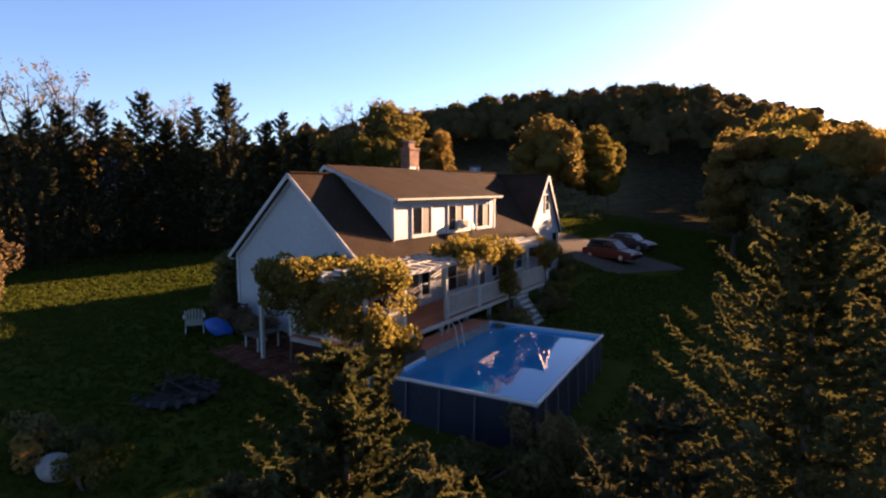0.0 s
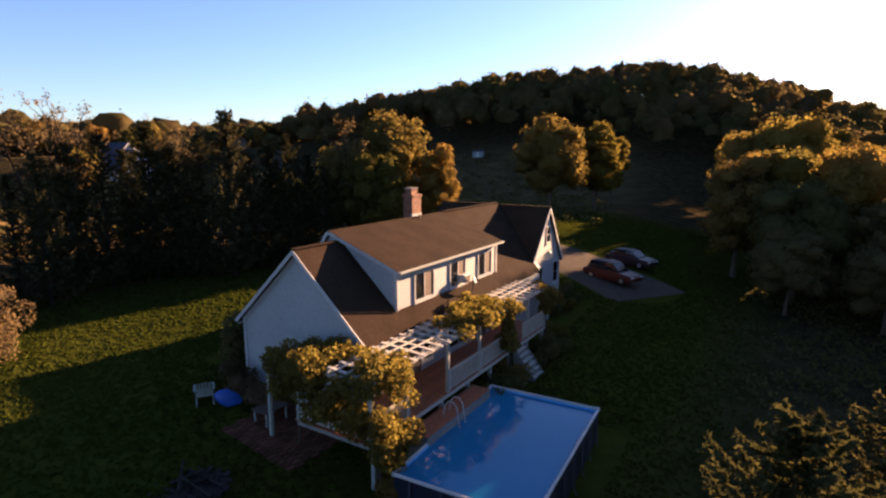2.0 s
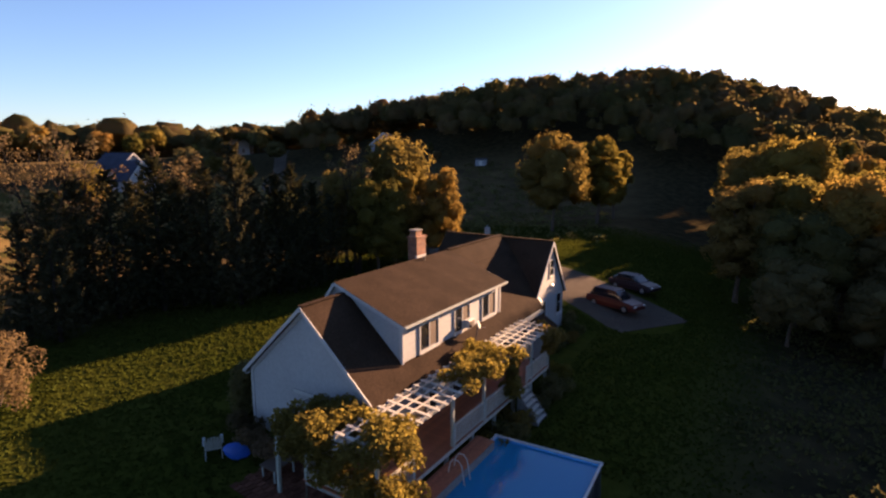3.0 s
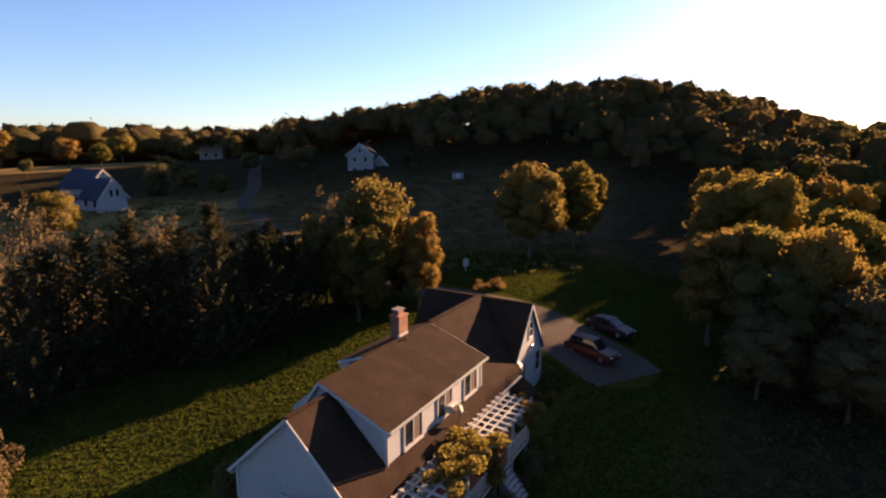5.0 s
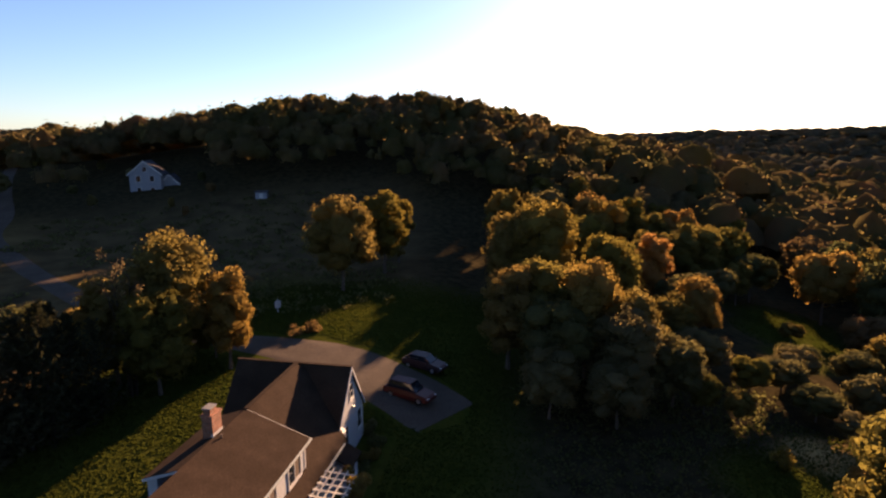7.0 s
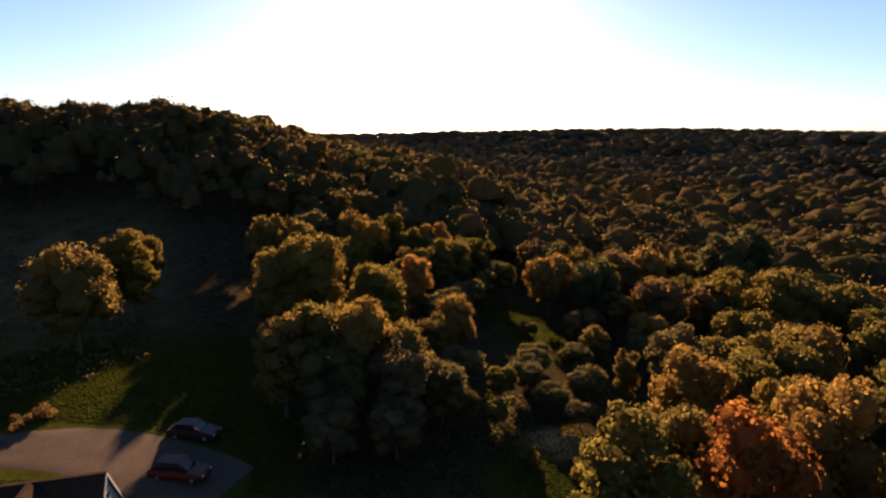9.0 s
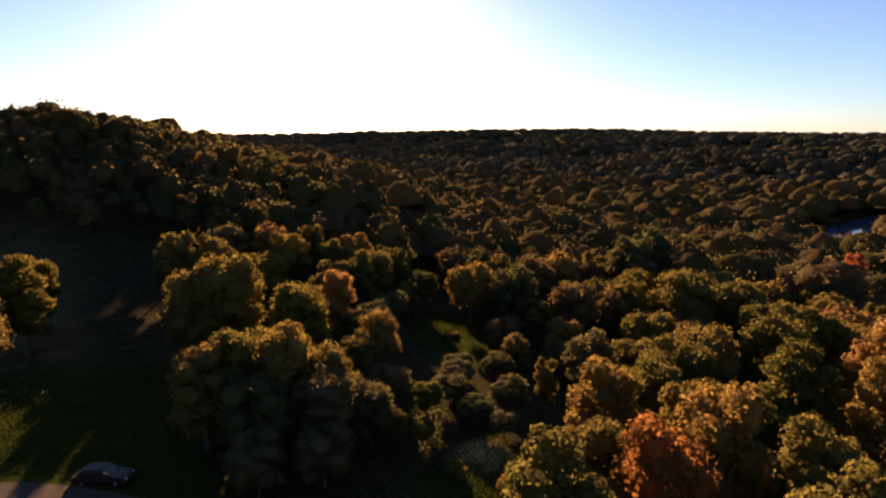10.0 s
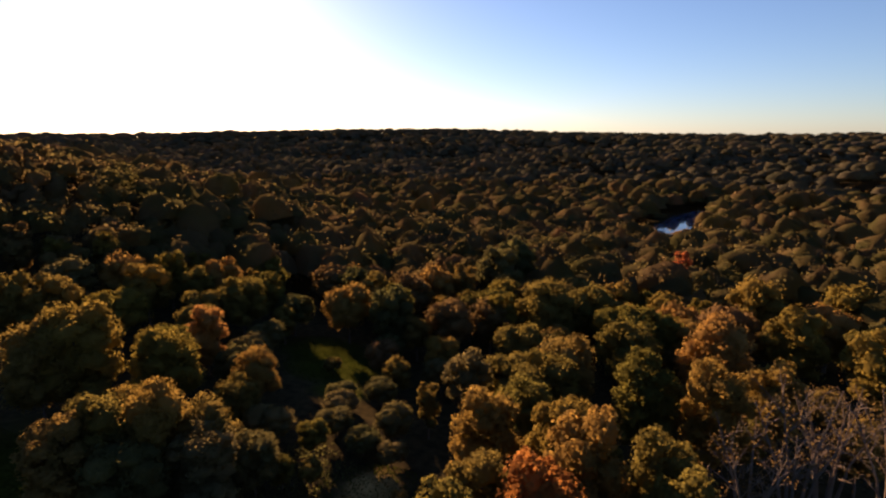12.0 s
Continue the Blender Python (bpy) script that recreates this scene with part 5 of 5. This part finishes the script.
for i, (a, b, s, mat) in enumerate(((18.4, 4.6, .5, LEAF_GREEN), (19.8, 4.7, .55, LEAF_OLIVE), (21.6, 4.6, .6, LEAF_GREEN), (23.0, 3.6, .6, LEAF_GREEN), (14.4, 6.3, .7, LEAF_VINE), (5.4, 6.5, .75, LEAF_OLIVE), (6.6, 6.5, .8, LEAF_GREEN), (7.9, 6.5, .75, LEAF_OLIVE), (-1.9, 6.7, .7, LEAF_GOLD), (-0.9, 6.9, .6, LEAF_OLIVE), (11.2, 6.7, .6, LEAF_GREEN), (12.8, 6.8, .7, LEAF_GREEN))):
    bush("foundation_shrub", "planted shrub along the house front", *from_local(a, b), lumps(8, s, s * .7, s * 1.3, s * .6, 50 + i), 1300, .11, mat)


def vine(label, blobs, n, stems):
    t = thing("climbing_vine", HOUSE, label, "vine")
    bl = [(a, -b, z, *r) for a, b, z, *r in blobs]
    p, nrm = on_blobs(bl, n, .5, .8)
    o = new("leaves", leaf_mesh("leaves", p, nrm, rng.uniform(.07, .155, n), LEAF_VINE, 1.2))
    o.parent = t
    bm = bmesh.new()
    for pts in stems:
        tube(bm, [(a, -b, z) for a, b, z in pts], .05, .02, 6)
    part("stems", bm, BARK, t)


g = np.random.default_rng(77)
mass = [(g.uniform(-2.8, -.2), g.uniform(1.3, 6.2), g.uniform(3.6, 4.15), *(g.uniform(.35, .62, 3))) for _ in range(48)]
mass += [(g.uniform(-2.7, -2.0), g.uniform(1.2, 6.2), g.uniform(2.3, 3.9), *(g.uniform(.35, .6, 3))) for _ in range(26)]
mass += [(g.uniform(-2.6, -.6), g.uniform(5.9, 6.7), g.uniform(1.0, 4.2), *(g.uniform(.35, .6, 3))) for _ in range(20)]
vine("thick sunlit vine covering the pergola corner", mass, 25000, [[(-2.2, 6.2, 0), (-2.25, 6.05, 2), (-1.8, 5.6, 4.2)], [(-2.2, 2.2, 0.6), (-2.25, 2.4, 2.4), (-1.6, 2.8, 4.1)], [(-1.0, 6.3, 0), (-.9, 6.1, 2), (-1.2, 5.0, 4.2)]])
mass = [(g.uniform(3.6, 8.9), g.uniform(4.0, 6.2), g.uniform(3.95, 4.5), *(g.uniform(.3, .52, 3))) for _ in range(30)]
mass += [(g.uniform(7.4, 8.9), g.uniform(5.7, 6.3), g.uniform(1.9, 4.2), *(g.uniform(.3, .5, 3))) for _ in range(12)]
vine("leafy vine over the middle of the pergola", mass, 9500, [[(8.45, 6.05, 0), (8.5, 6.0, 2.2), (8.2, 5.4, 4.2)], [(8.6, 6.0, 1), (8.4, 6.1, 3), (7.0, 5.0, 4.2)]])
mass = [(g.uniform(12.6, 14.2), g.uniform(5.2, 6.4), g.uniform(2.4, 4.2), *(g.uniform(.25, .5, 3))) for _ in range(12)]
vine("leafy vine at the far end of the pergola", mass, 2600, [[(13.4, 6.05, 0), (13.35, 6.0, 2.2), (13.2, 5.6, 4.0)]])

# ---- drive and road ----
def strip(name, pts, widths, mat, label, lift=0.035):
    """A ribbon of paving laid on the ground along a smooth line."""
    P, Wd = [], []
    for i in range(len(pts) - 1):
        p0, p1, p2, p3 = (Vector((*pts[min(max(j, 0), len(pts) - 1)], 0)) for j in (i - 1, i, i + 1, i + 2))
        for k in range(14):
            t = k / 14
            P.append(.5 * ((2 * p1) + (p2 - p0) * t + (2 * p0 - 5 * p1 + 4 * p2 - p3) * t * t + (3 * p1 - p0 - 3 * p2 + p3) * t ** 3))
            Wd.append(widths[i] + (widths[i + 1] - widths[i]) * t)
    bm = bmesh.new()
    rows = []
    for i, p in enumerate(P):
        d = (P[min(i + 1, len(P) - 1)] - P[max(i - 1, 0)]).normalized()
        s = Vector((d.y, -d.x, 0))
        row = []
        for k in range(9):
            q = p + s * Wd[i] * (k / 8 - .5)
            row.append(bm.verts.new((q.x, q.y, gz(q.x, q.y) + lift - (0.12 if k in (0, 8) else 0))))
        rows.append(row)
    for r0, r1 in zip(rows, rows[1:]):
        for k in range(8):
            bm.faces.new((r0[k], r0[k + 1], r1[k + 1], r1[k]))
    bmesh.ops.recalc_face_normals(bm, faces=bm.faces)
    ob = mesh_object(name, bm, mat)
    if ob.data.polygons[0].normal.z < 0:
        ob.data.flip_normals()
    for f in ob.data.polygons:
        f.use_smooth = True
    return tagged(ob, label, "road", kind="structure")


DRIVE = [(16.0, 41.0), (13.5, 46.5), (10.0, 51.5), (5.0, 56.5), (0, 60.5), (-6, 65.5), (-12, 71.5), (-18.5, 82), (-25, 94), (-31.4, 106), (-40.5, 124), (-43, 140), (-50, 165), (-60, 205), (-72, 250)]
DRIVE_W = [8.5, 9.5, 8.5, 6.5, 4.6, 4, 3.8, 3.8, 3.8, 4, 4, 4.2, 4.2, 4.2, 4.2]
strip("driveway", DRIVE, DRIVE_W, GRAVEL, "worn grey-brown gravel drive winding to the road")
river_pts = [(262, 9), (300, -1.5), (336, -10.5), (372, -20), (420, -42), (460, -72)]
strip("river", river_pts, [16, 19, 20, 20, 20, 16], RIVER, "still river bend shining between the trees", 0.5)


# ---- cars ----
def car(x, y, turn, paint, label, long=4.7, tall=1.45, boxy=0.0):
    t = thing("car", Matrix.Translation((x, y, gz(x, y) + .035)) @ Euler((0, 0, radians(turn))).to_matrix().to_4x4(), label, "car", "parked cars")
    h, w = long / 2, .88

    def hull(bm, sections):
        rings = []
        for px, half, z0, z1 in sections:
            rings.append([bm.verts.new(v) for v in ((px, -half, z0), (px, half, z0), (px, half * 1.0, (z0 + z1) / 2), (px, half * .88, z1), (px, -half * .88, z1), (px, -half, (z0 + z1) / 2))])
        for r0, r1 in zip(rings, rings[1:]):
            for i in range(6):
                bm.faces.new((r0[i], r0[(i + 1) % 6], r1[(i + 1) % 6], r1[i]))
        bm.faces.new(rings[0][::-1]), bm.faces.new(rings[-1])
        bmesh.ops.recalc_face_normals(bm, faces=bm.faces)
        return bm

    body = part("body", hull(bmesh.new(), [(-h, w * .82, .38, .72), (-h + .12, w * .95, .26, .86), (-h * .55, w, .22, .92), (0, w, .22, .94), (h * .5, w, .22, .90), (h - .25, w * .93, .25, .76), (h, w * .75, .36, .62)]), paint, t)
    cabin = part("cabin", hull(bmesh.new(), [(-h * .86 - .0 * boxy, w * .72, .88, .96), (-h * .60 - .25 * boxy, w * .74, .88, tall - .06), (-h * .1, w * .76, .88, tall), (h * .18, w * .74, .88, tall - .05), (h * .46, w * .72, .86, .95)]), PANE, t, "dark car glass")
    part("roof", hull(bmesh.new(), [(-h * .60 - .25 * boxy, w * .70, tall - .055, tall - .02), (-h * .1, w * .73, tall - .01, tall + .03), (h * .18, w * .70, tall - .045, tall - .01)]), paint, t)
    for s in (-1, 1):
        for px in (-h * .60, h * .62):
            bm = bmesh.new()
            m = Matrix.Translation((px, s * (w - .09), .32)) @ Euler((radians(90), 0, 0)).to_matrix().to_4x4()
            bmesh.ops.create_cone(bm, cap_ends=True, segments=20, radius1=.32, radius2=.32, depth=.20, matrix=m)
            wheel = part("wheel", bm, TYRE, t)
            bm = bmesh.new()
            m = Matrix.Translation((px, s * (w + .015), .32)) @ Euler((radians(90), 0, 0)).to_matrix().to_4x4()
            bmesh.ops.create_cone(bm, cap_ends=True, segments=14, radius1=.19, radius2=.19, depth=.02, matrix=m)
            part("rim", bm, METAL, wheel)
        part("headlight", boxed(h - .16, h - .02, s * .56 - .14, s * .56 + .14, .56, .68, bevel=.02), WHITE_PLASTIC, t)
        part("taillight", boxed(-h + .0, -h + .1, s * .58 - .13, s * .58 + .13, .62, .76, bevel=.02), TAIL, t)
        part("mirror", boxed(h * .30, h * .30 + .12, s * (w + .09) - .08, s * (w + .09) + .08, .92, 1.04, bevel=.02), paint, t)


car(17.2, 50.0, -54, CAR_DARK, "dark sedan parked on the gravel drive")
car(13.9, 44.9, -53, CAR_RED, "dark red car parked on the gravel drive", 4.9, 1.6, 1.0)


# ---- neighbours ----
def far_house(x, y, turn, w, d, eave, ridge, wall, roof, label, wins, z=None, base=0.0):
    """A gabled house: w across the gable, d along the ridge. wins: windows on the gable as (u, z0, z1, width)."""
    t = thing("house", Matrix.Translation((x, y, gz(x, y) if z is None else z)) @ Euler((0, 0, radians(turn))).to_matrix().to_4x4(), label, "house")
    pts = [(0, -w / 2, -2), (0, w / 2, -2), (0, w / 2, eave), (0, 0, ridge), (0, -w / 2, eave)]
    part("wall", prism(bmesh.new(), pts, (d, 0, 0)), wall, t)
    k = (ridge - eave) / (w / 2)
    for s in (-1, 1):
        o = [(-.3, 0, ridge + .15), (-.3, s * (w / 2 + .4), eave - .4 * k + .15), (d + .3, s * (w / 2 + .4), eave - .4 * k + .15), (d + .3, 0, ridge + .15)]
        part("roof", prism(bmesh.new(), o, (0, 0, -.2)), roof, t)
        part("rake_board", beam(bmesh.new(), (-.33, 0, ridge + .02), (-.33, s * (w / 2 + .4), eave - .4 * k + .02), .06, .28), TRIM, t)
    for u, z0, z1, wd in wins:
        wn_ = part("window", boxed(-.06, .04, u - wd / 2 - .1, u + wd / 2 + .1, z0 - .1, z1 + .1), TRIM, t)
        part("pane", boxed(-.09, -.062, u - wd / 2, u + wd / 2, z0, z1), PANE, wn_)
    for i in range(max(1, int(d // 3.2))):
        for s in (-1, 1):
            u = 1.6 + i * 3.2
            wn_ = part("window", boxed(u - .55, u + .55, s * w / 2 - .05, s * w / 2 + .05, 1.0, 2.5), TRIM, t)
            part("pane", boxed(u - .45, u + .45, s * (w / 2 + .065) - .012, s * (w / 2 + .065) + .012, 1.1, 2.4), PANE, wn_)
    return t


nb = far_house(-62.0, 111.5, 148, 5.4, 7.0, 2.9, 6.4, SIDING, BLUE_ROOF, "white neighbouring house with a steep dark blue roof", [(-.9, 3.0, 4.4, .6), (.3, 3.0, 4.4, .6)])
far_house(-67.0, 117.5, 148, 6.4, 11, 4.0, 7.4, SIDING, BLUE_ROOF, "long white neighbouring house with a dark blue roof", [(0, 4.4, 5.6, .8)])
gh = far_house(-17.5, 150.5, 80, 7.0, 6.0, 6.0, 9.0, GREY_SIDING, GREY_ROOF, "tall grey house at the foot of the wooded hill", [(-1.5, 4.2, 5.5, .9), (1.5, 4.2, 5.5, .9), (-1.5, 1.2, 2.7, .9), (1.5, 1.2, 2.7, .9), (0, 6.6, 7.6, .8)], z=10.0)
far_house(-12.4, 152.0, 80, 4.2, 5.0, 3.2, 5.4, GREY_SIDING, GREY_ROOF, "low grey wing of the hillside house", [(0, 1.2, 2.6, 1.4)], z=10.2)
shed = thing("garden_shed", Matrix.Translation((8.0, 136.0, gz(8.0, 136.0))) @ Euler((0, 0, radians(-15))).to_matrix().to_4x4(), "small low pale garden shed below the hill", "shed")
part("wall", boxed(-1.3, 1.3, -.8, .8, -.3, 1.15), GREY_SIDING, shed)
part("roof", prism(bmesh.new(), [(-1.45, -1.0, 1.15), (-1.45, 1.0, 1.15), (-1.45, 0, 1.6)], (2.9, 0, 0)), GREY_ROOF, shed)
part("door", boxed(-.4, .4, -.83, -.802, -.2, .95), TRIM, shed, "white door")
far_house(-90, 238, 100, 9, 10, 4.5, 8.5, SIDING, GREY_ROOF, "white house half hidden by distant trees", [(-2, 1, 2.6, 1), (2, 1, 2.6, 1), (0, 5, 6.4, 1)])

# ---- yard things ----
fx, fy = -8.5, 16.8
pit = thing("fire_pit", Matrix.Translation((fx, fy, gz(fx, fy))), "ring of stones with dark logs on the lawn", "fire pit")
g = random.Random(3)
for i in range(18):
    a = i * 6.2832 / 18
    bm = bmesh.new()
    bmesh.ops.create_icosphere(bm, subdivisions=2, radius=.13, matrix=Matrix.Translation((1.2 * math.cos(a), 1.2 * math.sin(a), .05)) @ Euler((g.random(), g.random(), a)).to_matrix().to_4x4() @ Matrix.Diagonal((1, .75, .6, 1)))
    for v in bm.verts:
        v.co += Vector((noise.noise(v.co * 5 + Vector((i, 0, 0))),) * 3) * .05
    part("stone", bm, ROCK, pit)
bm = bmesh.new()
bmesh.ops.create_cone(bm, cap_ends=True, segments=24, radius1=1.2, radius2=1.1, depth=.06, matrix=Matrix.Translation((0, 0, .04)))
part("ash_bed", bm, ASH, pit, "dark ash and earth")
for i in range(9):
    a = g.uniform(0, 3.14)
    p0 = Vector((g.uniform(-.4, .4), g.uniform(-.4, .4), .08 + .035 * i))
    d = Vector((math.cos(a), math.sin(a), g.uniform(-.1, .25))) * g.uniform(.5, .95)
    # ash-dark material on the wood paints in the shade over the pit
    part("log", tube(bmesh.new(), [p0 - d, p0, p0 + d], .06, .045, 8), ASH, pit)


def garden_chair(x, y, turn):
    t = thing("garden_chair", Matrix.Translation((x, y, gz(x, y))) @ Euler((0, 0, radians(turn))).to_matrix().to_4x4(), "grey-green slatted wooden garden chair on the grass", "chair")
    for i in range(6):
        part("seat_slat", boxed(-.30, .30, -.28 + i * .10, -.20 + i * .10, .36 - .02 * i, .385 - .02 * i), POST, t)
    for i in range(6):
        xx = -.27 + i * .108
        part("back_slat", beam(bmesh.new(), (xx, .26, .30), (xx * 1.15, .62, 1.02 - abs(i - 2.5) * .03), .085, .02), POST, t)
    for s in (-1, 1):
        part("armrest", boxed(s * .36 - .06, s * .36 + .06, -.34, .42, .58, .605), POST, t)
        part("leg", beam(bmesh.new(), (s * .33, -.28, 0), (s * .33, -.28, .58), .04, .08), POST, t)
        part("leg", beam(bmesh.new(), (s * .33, -.30, .34), (s * .33, .66, .02), .04, .10), POST, t)


garden_chair(-10.3, 22.2, 205)
# upturned blue boat leaning by the patio
kx, ky = -9.2, 22.0
boat = thing("kayak", Matrix.Translation((kx, ky, gz(kx, ky) + .32)) @ Euler((radians(70), radians(28), radians(30))).to_matrix().to_4x4(), "short blue plastic kayak propped on its side by the patio", "kayak")
bm = bmesh.new()
bmesh.ops.create_uvsphere(bm, u_segments=24, v_segments=12, radius=1)
for v in bm.verts:
    v.co = Vector((v.co.x * .62, v.co.y * .36 * (1 - .25 * v.co.x ** 2), v.co.z * (.16 if v.co.z > 0 else .26)))
part("hull", bm, KAYAK, boat)
patio = thing("patio", HOUSE, "dark red brick patio beside the gable end", "patio", kind="structure")
for i in range(9):
    for j in range(16):
        y0 = -2.9 + j * .24 - (.12 if i % 2 else 0)
        z0 = gz(*from_local(-3.18 + i * .36, -y0 - .11))
        part("paver", boxed(-3.35 + i * .36, -3.01 + i * .36, y0, y0 + .23, z0 - .08, z0 + .045), BRICK, patio)
table = thing("patio_table", HOUSE, "dark wooden table on the brick patio", "table")
part("tabletop", boxed(-2.2, -1.0, -.4, .5, 1.26, 1.31, bevel=.01), SHUTTER, table)
for a, b in ((-2.1, -.3), (-1.1, -.3), (-2.1, .4), (-1.1, .4)):
    part("leg", boxed(a - .03, a + .03, b - .03, b + .03, gz(*from_local(a, -b)) + .04, 1.26), POST, table)
rx, ry = -9.1, 12.2
bm = bmesh.new()
bmesh.ops.create_icosphere(bm, subdivisions=3, radius=.44, matrix=Matrix.Diagonal((1, .8, .75, 1)))
for v in bm.verts:
    v.co *= 1 + .18 * noise.noise(v.co * 2.2)
rock = mesh_object("boulder", bm, STONE)
rock.location = (rx, ry, gz(rx, ry) + .25)
tagged(rock, "pale rounded boulder among weeds on the lawn", "boulder")
for i, (dx, dy, mat) in enumerate(((-.9, .2, LEAF_GOLD), (.9, -.3, LEAF_OLIVE), (.2, .9, LEAF_GREEN), (-1.4, 1.0, LEAF_GREEN))):
    bush("weeds", "tall weeds round the boulder", rx + dx, ry + dy, lumps(6, .5, .5, .7, .3, 90 + i), 700, .09, mat)
# little white sign by the drive
sign = thing("yard_sign", Matrix.Translation((4.8, 68.4, gz(4.8, 68.4))) @ Euler((0, 0, radians(20))).to_matrix().to_4x4(), "white post sign by the bend of the drive", "sign")
part("post", boxed(-.05, .05, -.06, .06, -.3, 1.7), TRIM, sign)
part("panel", boxed(-.38, .38, -.09, -.062, .6, 1.5, bevel=.01), TRIM, sign)
bush("shrub", "dark clipped shrub bed beside the drive", 7.0, 60.6, lumps(10, 1.6, .8, .7, .5, 97, .1), 1600, .14, LEAF_RUST)
for i, (x, y) in enumerate(((40.5, 23.0), (43.0, 24.2), (39.0, 27.5))):
    bush("shrub", "small rounded shrub on a lit bank", x, y, lumps(6, .6, .6, .9, .5, 110 + i), 900, .13, LEAF_GOLD)
# rough growth in the field behind the house
FIELD_G = np.random.default_rng(9)
pts, nr, sz = [], [], []
for i in range(1700):
    az, r = FIELD_G.uniform(-50, 16), 62 + 75 * FIELD_G.random() ** .8
    x, y = polar(az, r)
    if abs(local(x, y)[1]) < 28 and az > -3 and r < 66:
        continue
    if min(math.hypot(x - u, y - v) for u, v in DRIVE) < 8:
        continue
    n = 14
    c = np.array([x, y, gz(x, y)]) + FIELD_G.normal(0, 1, (n, 3)) * (.55, .55, .14) + (0, 0, .22)
    pts.append(c), nr.append(FIELD_G.normal(0, 1, (n, 3))), sz.append(FIELD_G.uniform(.18, .42, n))
tagged(new("field_brush", leaf_mesh("field_brush", np.concatenate(pts), np.concatenate(nr), np.concatenate(sz), LEAF_GREEN)), "low dry brush over the rough field", "brush", kind="stuff")


pts, nr, sz = [], [], []
for i in range(1300):
    a, b = FIELD_G.uniform(-12, 42), FIELD_G.uniform(15, 40)
    x, y = from_local(a, b)
    if b < 17 + 2 * math.sin(a * .7) or min(math.hypot(x - u, y - v) for u, v in DRIVE[:3]) < 8 or min(math.hypot(x - 42, y - 26), math.hypot(x - 36.5, y - 25)) < 6 or math.hypot(x, y) < 6:
        continue
    n = 16
    c = np.array([x, y, gz(x, y)]) + FIELD_G.normal(0, 1, (n, 3)) * (.7, .7, .07) + (0, 0, .12)
    pts.append(c), nr.append(FIELD_G.normal(0, 1, (n, 3)) + (0, 0, .6)), sz.append(FIELD_G.uniform(.12, .28, n))
tagged(new("slope_weeds", leaf_mesh("slope_weeds", np.concatenate(pts), np.concatenate(nr), np.concatenate(sz), LEAF_GREEN)), "dark weeds and brush on the shaded slope", "weeds", kind="stuff")


# ---- lawn grass ----
def lawn_grass():
    """Upright tufts over the mown grass near the house and drive."""
    g = np.random.default_rng(12)
    n = 230000
    x, y = g.uniform(-34, 34, n), g.uniform(8, 80, n)
    a, b = local(x, y)
    keep = (g.random(n) < smooth(0, 8, b + 27)) & (g.random(n) < smooth(0, 8, 19 - b)) & (a > -33) & (g.random(n) < smooth(0, 14, 68 - a)) & ~((a > 0) & (a < 23.3) & (b > -6.8) & (b < 6.0)) & ~((a > -3.4) & (a < .2) & (b > -1.0) & (b < 2.95)) & ~((a > -3.5) & (a < 7) & (b > 5.8) & (b < 12.5))
    # keep the drive clear
    line = np.array([(14.8, 43.6), *DRIVE[1:8]])
    wide = [w * .48 for w in DRIVE_W]
    for (x0, y0), (x1, y1), w in zip(line, line[1:], wide):
        t = np.clip(((x - x0) * (x1 - x0) + (y - y0) * (y1 - y0)) / ((x1 - x0) ** 2 + (y1 - y0) ** 2), 0, 1)
        keep &= np.hypot(x - x0 - t * (x1 - x0), y - y0 - t * (y1 - y0)) > w
    x, y = x[keep], y[keep]
    for cx, cy, cr, k in ((42, 26, 7, 5000), (36.5, 25, 6, 4000), (73, 50, 9, 5000), (79, 58, 8, 4000)):
        q, th = cr * np.sqrt(g.random(k)), g.uniform(0, 6.2832, k)
        x, y = np.r_[x, cx + q * np.cos(th)], np.r_[y, cy + q * np.sin(th)]
    n = len(x)
    z = ground_z(x, y)
    th, h, w = g.uniform(0, 6.2832, n), g.uniform(.05, .12, n), g.uniform(.04, .10, n)
    dx, dy = np.cos(th) * w, np.sin(th) * w
    lx, ly = g.normal(0, .05, n), g.normal(0, .05, n)
    v = np.stack([np.c_[x - dx, y - dy, z - .02], np.c_[x + dx, y + dy, z - .02], np.c_[x + dx * .8 + lx, y + dy * .8 + ly, z + h], np.c_[x - dx * .7 + lx, y - dy * .7 + ly, z + h * .8]], 1).reshape(-1, 3)
    me = bpy.data.meshes.new("lawn_grass")
    me.vertices.add(4 * n)
    me.vertices.foreach_set("co", v.astype(np.float32).ravel())
    me.loops.add(4 * n)
    me.loops.foreach_set("vertex_index", np.arange(4 * n, dtype=np.int32))
    me.polygons.add(n)
    me.polygons.foreach_set("loop_start", np.arange(0, 4 * n, 4, dtype=np.int32))
    me.update(calc_edges=True)
    me.materials.append(GRASS_BLADES)
    tagged(new("lawn_grass", me), "short green mown grass on the lawn", "grass", kind="stuff")


lawn_grass()
